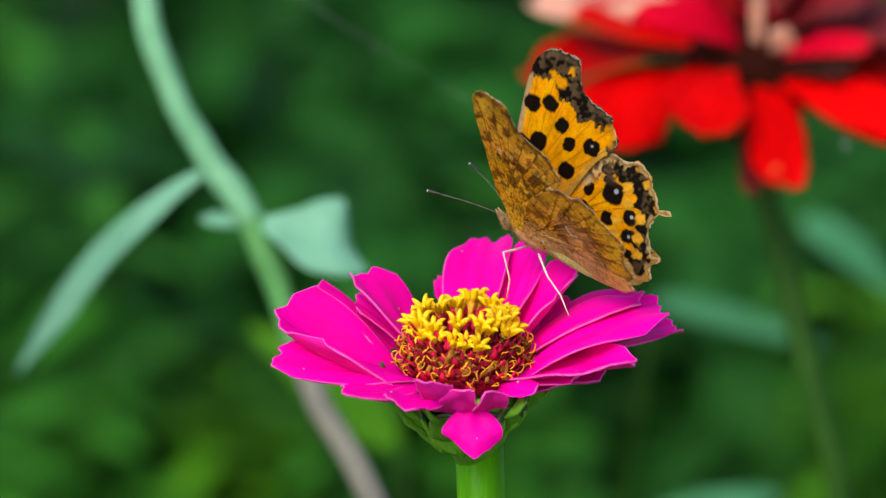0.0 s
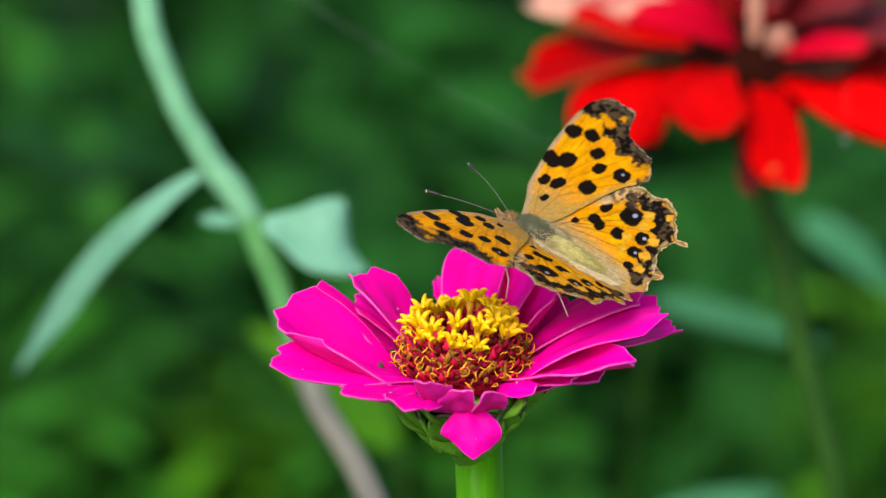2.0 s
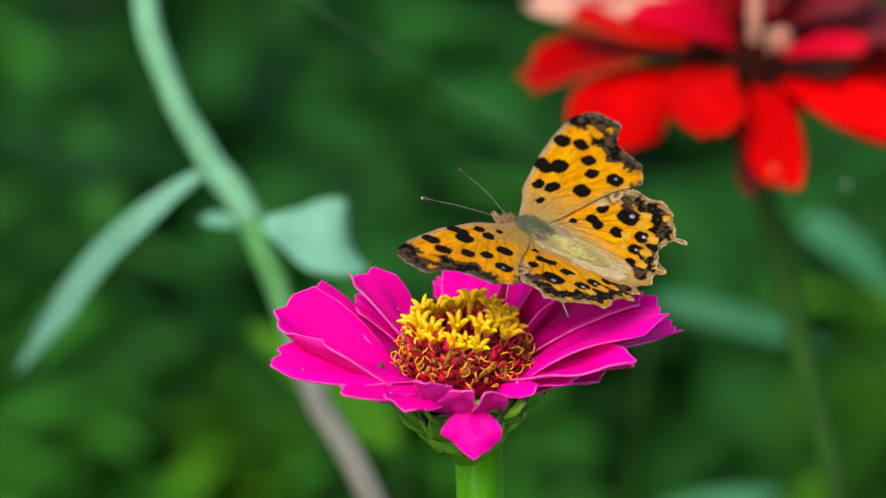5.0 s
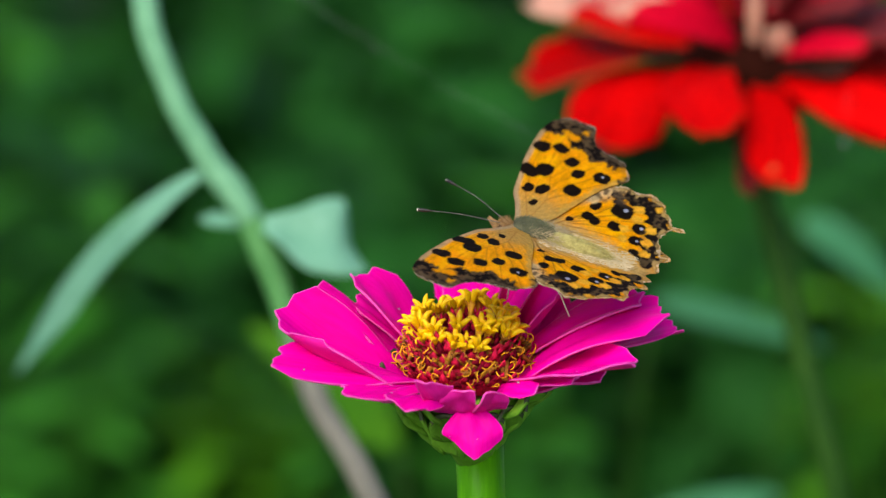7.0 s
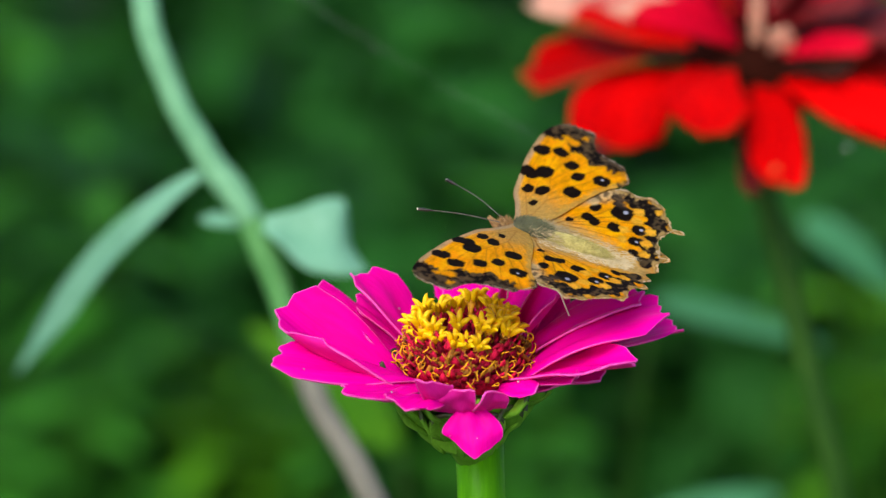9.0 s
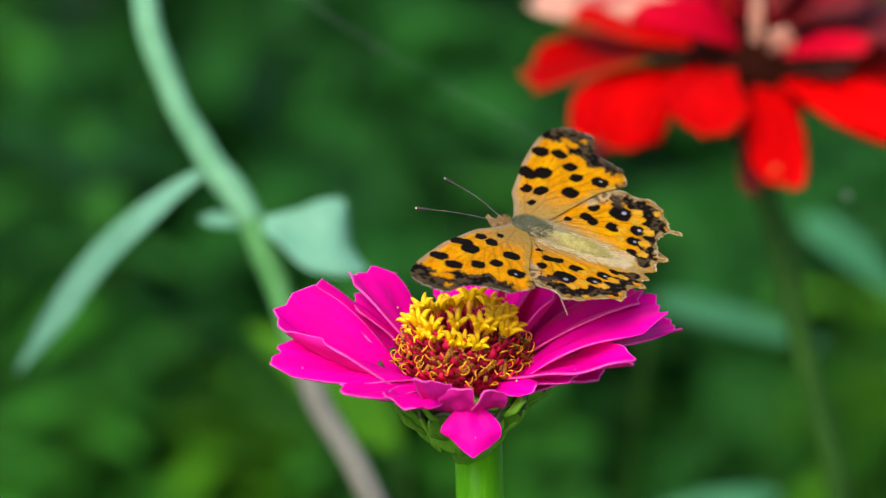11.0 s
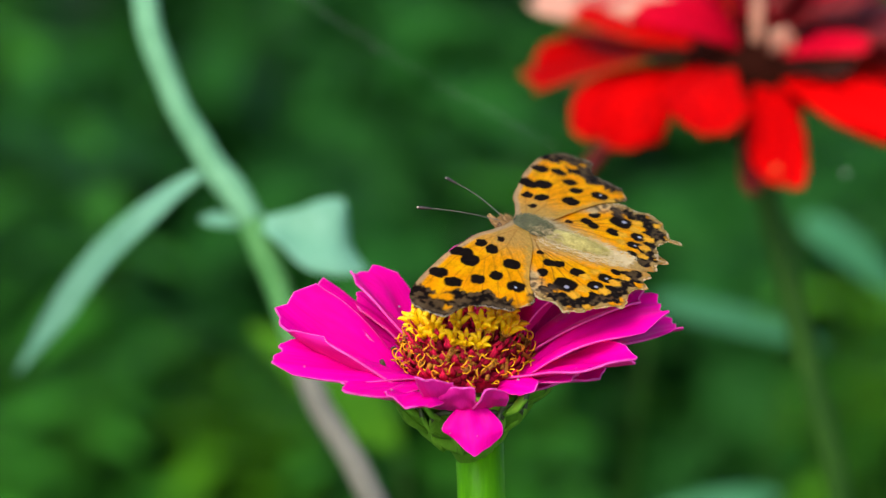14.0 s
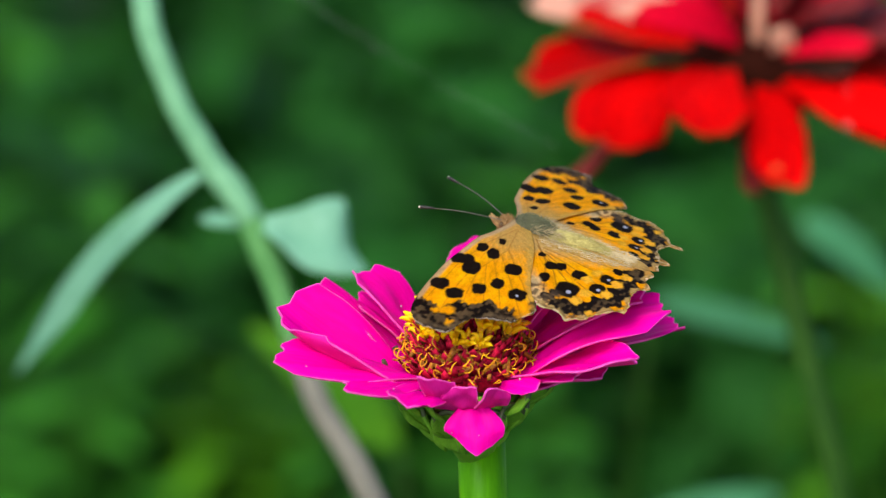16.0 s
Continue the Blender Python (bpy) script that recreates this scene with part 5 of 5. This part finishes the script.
GREEN_PLANT = "leafy green garden plant behind the flowers"
YOUNG_PLANT = "bright yellow-green leafy plant behind the flowers"
for k, (x, y, h, n, size, mat, label) in enumerate([
        (-0.152, 1.62, 0.31, 22, 0.10, BRIGHT_LEAF, YOUNG_PLANT),
        (-0.127, 1.66, 0.26, 20, 0.10, BRIGHT_LEAF, YOUNG_PLANT),
        (-0.271, 1.64, 0.29, 22, 0.10, LEAF, GREEN_PLANT),
        (-0.215, 1.60, 0.28, 20, 0.10, LEAF, GREEN_PLANT), (-0.189, 1.68, 0.31, 22, 0.10, LEAF, GREEN_PLANT),
        (-0.300, 1.58, 0.27, 20, 0.10, LEAF, GREEN_PLANT),
        (-0.334, 2.01, 0.34, 20, 0.12, LEAF, GREEN_PLANT),
        (-0.400, 2.44, 0.40, 20, 0.13, LEAF, GREEN_PLANT),
        (0.292, 1.66, 0.40, 22, 0.10, BRIGHT_LEAF, YOUNG_PLANT),
        (0.064, 1.66, 0.30, 20, 0.10, LEAF, GREEN_PLANT), (-0.085, 1.62, 0.29, 20, 0.10, LEAF, GREEN_PLANT),
        (0.090, 1.85, 0.39, 20, 0.11, LEAF, GREEN_PLANT), (-0.292, 1.74, 0.38, 20, 0.11, LEAF, GREEN_PLANT),
        (-0.346, 2.05, 0.33, 22, 0.12, LEAF, GREEN_PLANT),
        (-0.320, 2.20, 0.29, 20, 0.12, LEAF, GREEN_PLANT),
        (-0.436, 2.60, 0.33, 18, 0.12, BRIGHT_LEAF, YOUNG_PLANT),
        (0.293, 1.75, 0.26, 20, 0.12, LEAF, GREEN_PLANT),
        (0.42, 2.6, 0.42, 20, 0.14, LEAF, GREEN_PLANT),
        (0.16, 2.9, 0.38, 20, 0.14, LEAF, GREEN_PLANT),
        (0.098, 1.56, 0.31, 15, 0.085, LEAF, GREEN_PLANT)]):
    garden_plant(x, y, h, n, size, mat, 40 + k, label)


# ---- movement ----
def sway(dx, dy):
    """A stem's small lean about its foot, given the head's shift sideways and away (mm)."""
    return pose(0, 0, 0, -math.degrees(dy / 900), math.degrees(dx / 900), 0)


# seconds, sideways and backward shift of the magenta head in mm
HEAD_SWAY = [(0, 0.1, -0.3), (0.5, 0.2, -0.3), (1, 0.2, -0.3), (1.5, 0.05, -0.5), (2, -0.05, -0.5), (2.5, -0.1, -0.4), (3, -0.2, -0.6),
             (3.5, -0.15, -0.6), (4, -0.1, -0.6), (5.2, 0.0, -0.6), (6.5, 0.05, -0.6), (7, 0.15, -0.6), (7.5, -0.25, -0.8),
             (8, -0.1, -0.6), (8.5, 0.05, -0.4), (9, 0.15, -0.3), (10.2, 0.0, -0.1), (11.5, -0.1, 0.2), (12, 0.05, 0.2),
             (12.5, 0.05, 0.2), (13, -0.15, 0.3), (13.5, -0.05, 0.5), (14, 0.15, 0.7), (14.5, 0.15, 0.7), (15, 0.15, 0.7),
             (15.5, 0.35, 0.8), (16, 0.45, 0.9)]
RED_SWAY = [(0, 0.1), (1, 0.0), (2, -0.4), (2.5, 0.0), (3.5, 0.0), (4, -0.2), (6.5, -0.55), (7.5, -0.45), (8.5, -0.2), (9, 0.0),
            (12.5, 0.0), (13.5, 0.0), (14.5, 0.3), (16, 0.3)]
# seconds, lift of the right and left wings above the body's plane in degrees
WING_LIFT = [
    (0, 71.5, 73), (0.1, 76.5, 84.5), (0.2, 82.1, 90), (0.3, 83.7, 91), (0.4, 83.1, 90.5), (0.5, 82.1, 87.8), (0.6, 78, 81.5),
    (0.7, 73.3, 76.9), (0.8, 69.2, 70.6), (0.9, 64.9, 62.8), (1, 55.3, 53.4), (1.1, 45.2, 40.6), (1.2, 25.3, 21.8),
    (1.3, 6.8, 7.1), (1.4, -8.8, -6.9), (1.5, -12.1, -5.9), (1.6, -11.4, -7.8), (1.7, -7.8, -4.1), (1.8, 0, 3.3),
    (1.9, 9, 11.7), (2, 17.5, 21.8), (2.1, 32.6, 33.6), (2.2, 48, 47.7), (2.3, 59.7, 62.8), (2.4, 73.9, 82.1),
    (2.5, 85.2, 89.5), (2.6, 87.2, 91), (2.7, 87.2, 91), (2.8, 84.2, 89), (2.9, 78.5, 86), (3, 75.5, 82.5), (3.1, 71.8, 73.5),
    (3.2, 65.6, 62.8), (3.3, 56, 53.8), (3.4, 52.6, 48.6), (3.5, 51.6, 48.2), (3.6, 53.5, 51.8), (3.7, 58.2, 56.8),
    (3.8, 61.2, 62.4), (3.9, 64.1, 63.7), (4, 65.6, 63.7), (4.1, 63.4, 62.4), (4.2, 61.2, 58.1), (4.5, 43.1, 41.1),
    (4.8, 18.5, 20.9), (5.1, 9.8, 10.8), (5.4, 23.4, 23.9), (5.7, 52.6, 51.8), (6, 71.8, 75.2), (6.2, 69.7, 78.6),
    (6.3, 68.7, 78.1), (6.4, 67.7, 74), (6.5, 67.7, 67.2), (6.6, 59.7, 57.7), (6.7, 49.3, 47.3), (6.8, 40, 37.9),
    (6.9, 22.2, 21.3), (7, 8.5, 8.4), (7.1, 0, 0.4), (7.2, 0.6, 0.9), (7.3, 6.4, 6.6), (7.4, 11.5, 11.7), (7.5, 18.5, 20),
    (7.6, 32, 28.2), (7.7, 43.1, 39.5), (7.8, 48, 45.7), (7.9, 48, 46.9), (8, 44.3, 45), (8.1, 41.8, 39), (8.2, 36.9, 32.5),
    (8.3, 25.3, 23.4), (8.4, 11.1, 12.6), (8.5, -1.1, 1.4), (8.6, -8.3, -5), (8.7, -8.8, -5.5), (8.8, -5.7, -2.3),
    (8.9, -0.5, 0.9), (9, 5.8, 7.5), (9.1, 11.5, 12.6), (9.2, 14.5, 17.7), (9.5, 28.3, 29.3), (9.8, 38.2, 37.9),
    (10.1, 32, 31.5), (10.5, 16.6, 18.1), (10.9, 6.4, 8), (11.3, 0.6, 3.7), (11.4, 1.2, 3.3), (11.5, -2.2, 0.9),
    (11.6, -6.2, -3.2), (11.8, -10.3, -6.9), (12, -8.8, -5.9), (12.2, -7.8, -5), (12.4, -7.3, -4.6), (12.5, -9, -5.7),
    (12.6, -10.8, -7.3), (12.8, -10.8, -7.8), (13, -6.2, -3.7), (13.2, -7.3, -4.6), (13.4, -11.4, -9.1), (13.5, -10.8, -9.1),
    (13.6, -11.4, -8.7), (13.8, -8.8, -5.9), (14, -6.2, -3.2), (14.2, -11.4, -8.2), (14.4, -12.1, -8.7), (14.5, -10.3, -8.2),
    (14.8, -8.3, -5.9), (15, -11.4, -9.1), (15.2, -13.4, -9.6), (15.5, -7.8, -4.1), (15.8, -9.3, -6.9), (16, -11.4, -9.6)]
PERCH_FIRST = Matrix(((-0.7581, -0.6324, 0.1593, 0.00996), (0.5546, -0.7537, -0.3527, 0.01005),
                      (0.3431, -0.1790, 0.9221, 0.92123), (0, 0, 0, 1)))
PERCH_LATER = Matrix(((-0.8912, -0.4289, 0.1478, 0.00931), (0.3833, -0.8861, -0.2606, 0.01002),
                      (0.2427, -0.1756, 0.9541, 0.92114), (0, 0, 0, 1)))


def motions():
    walk(zinnia, [(t, sway(dx, dy)) for t, dx, dy in HEAD_SWAY])
    rows, steps = [], []
    for t, dx, dy in HEAD_SWAY:
        k = min(1.0, max(0.0, (t - 4.2) / 2.0))
        k = k * k * (3 - 2 * k)
        perch = Matrix.Translation((0, 0, -0.0003 * k)) @ PERCH_FIRST.lerp(PERCH_LATER, k) @ pose(0, 0, 0, 0, 0, 0.55)
        rows.append((t, sway(dx, dy) @ perch))
        steps.append((t, perch.inverted() @ PERCH_FIRST))
    walk(butterfly, rows)
    # the feet stay where they stand while the body turns
    for leg in legs:
        walk(leg, steps)
    walk(red_zinnia, [(t, pose(0.08, 0.10, 0, 0, math.degrees(dx / 900), 0)) for t, dx in RED_SWAY])
    for (kind, left), ob in wings.items():
        rows = []
        for t, right_lift, left_lift in WING_LIFT:
            lift = left_lift if left else right_lift
            s = 1 if left else -1
            bend = (lift - 45.84) / 50
            if kind == "fore":
                m = pose(0, s * 0.00172, 0, s * lift, 0, 0) @ pose(0, 0, 0, 0, -2.19 - 4.14 * bend, s * (0.38 - 4.34 * bend))
            else:
                m = pose(-0.00297, s * 0.00172, 0, s * (lift - 2.91 - 3.22 * bend), 0, 0) @ \
                    pose(0, 0, 0, 0, 2.16 + 0.66 * bend, s * (0.54 - 5.46 * bend))
            rows.append((t, m))
        walk(ob, rows)
    walk(fluff, [(t, pose(x, y, z)) for t, x, y, z in (
        (0, 0.0842, 0.1860, 0.8837), (1, 0.0842, 0.1881, 0.8900), (2, 0.0842, 0.1864, 0.8847), (3, 0.0846, 0.1860, 0.8837),
        (3.5, 0.0846, 0.1840, 0.8774), (4, 0.0846, 0.1821, 0.8713), (5.2, 0.0842, 0.1840, 0.8769), (6.5, 0.0839, 0.1862, 0.8842),
        (8, 0.0844, 0.1862, 0.8842), (9, 0.0846, 0.1859, 0.8832), (10.2, 0.0846, 0.1840, 0.8774), (11.5, 0.0846, 0.1823, 0.8721),
        (12.5, 0.0846, 0.1823, 0.8721), (13, 0.0845, 0.1827, 0.8736), (14, 0.0842, 0.1841, 0.8778), (15, 0.0845, 0.1865, 0.8848),
        (16, 0.0846, 0.1873, 0.8875))])


motions()
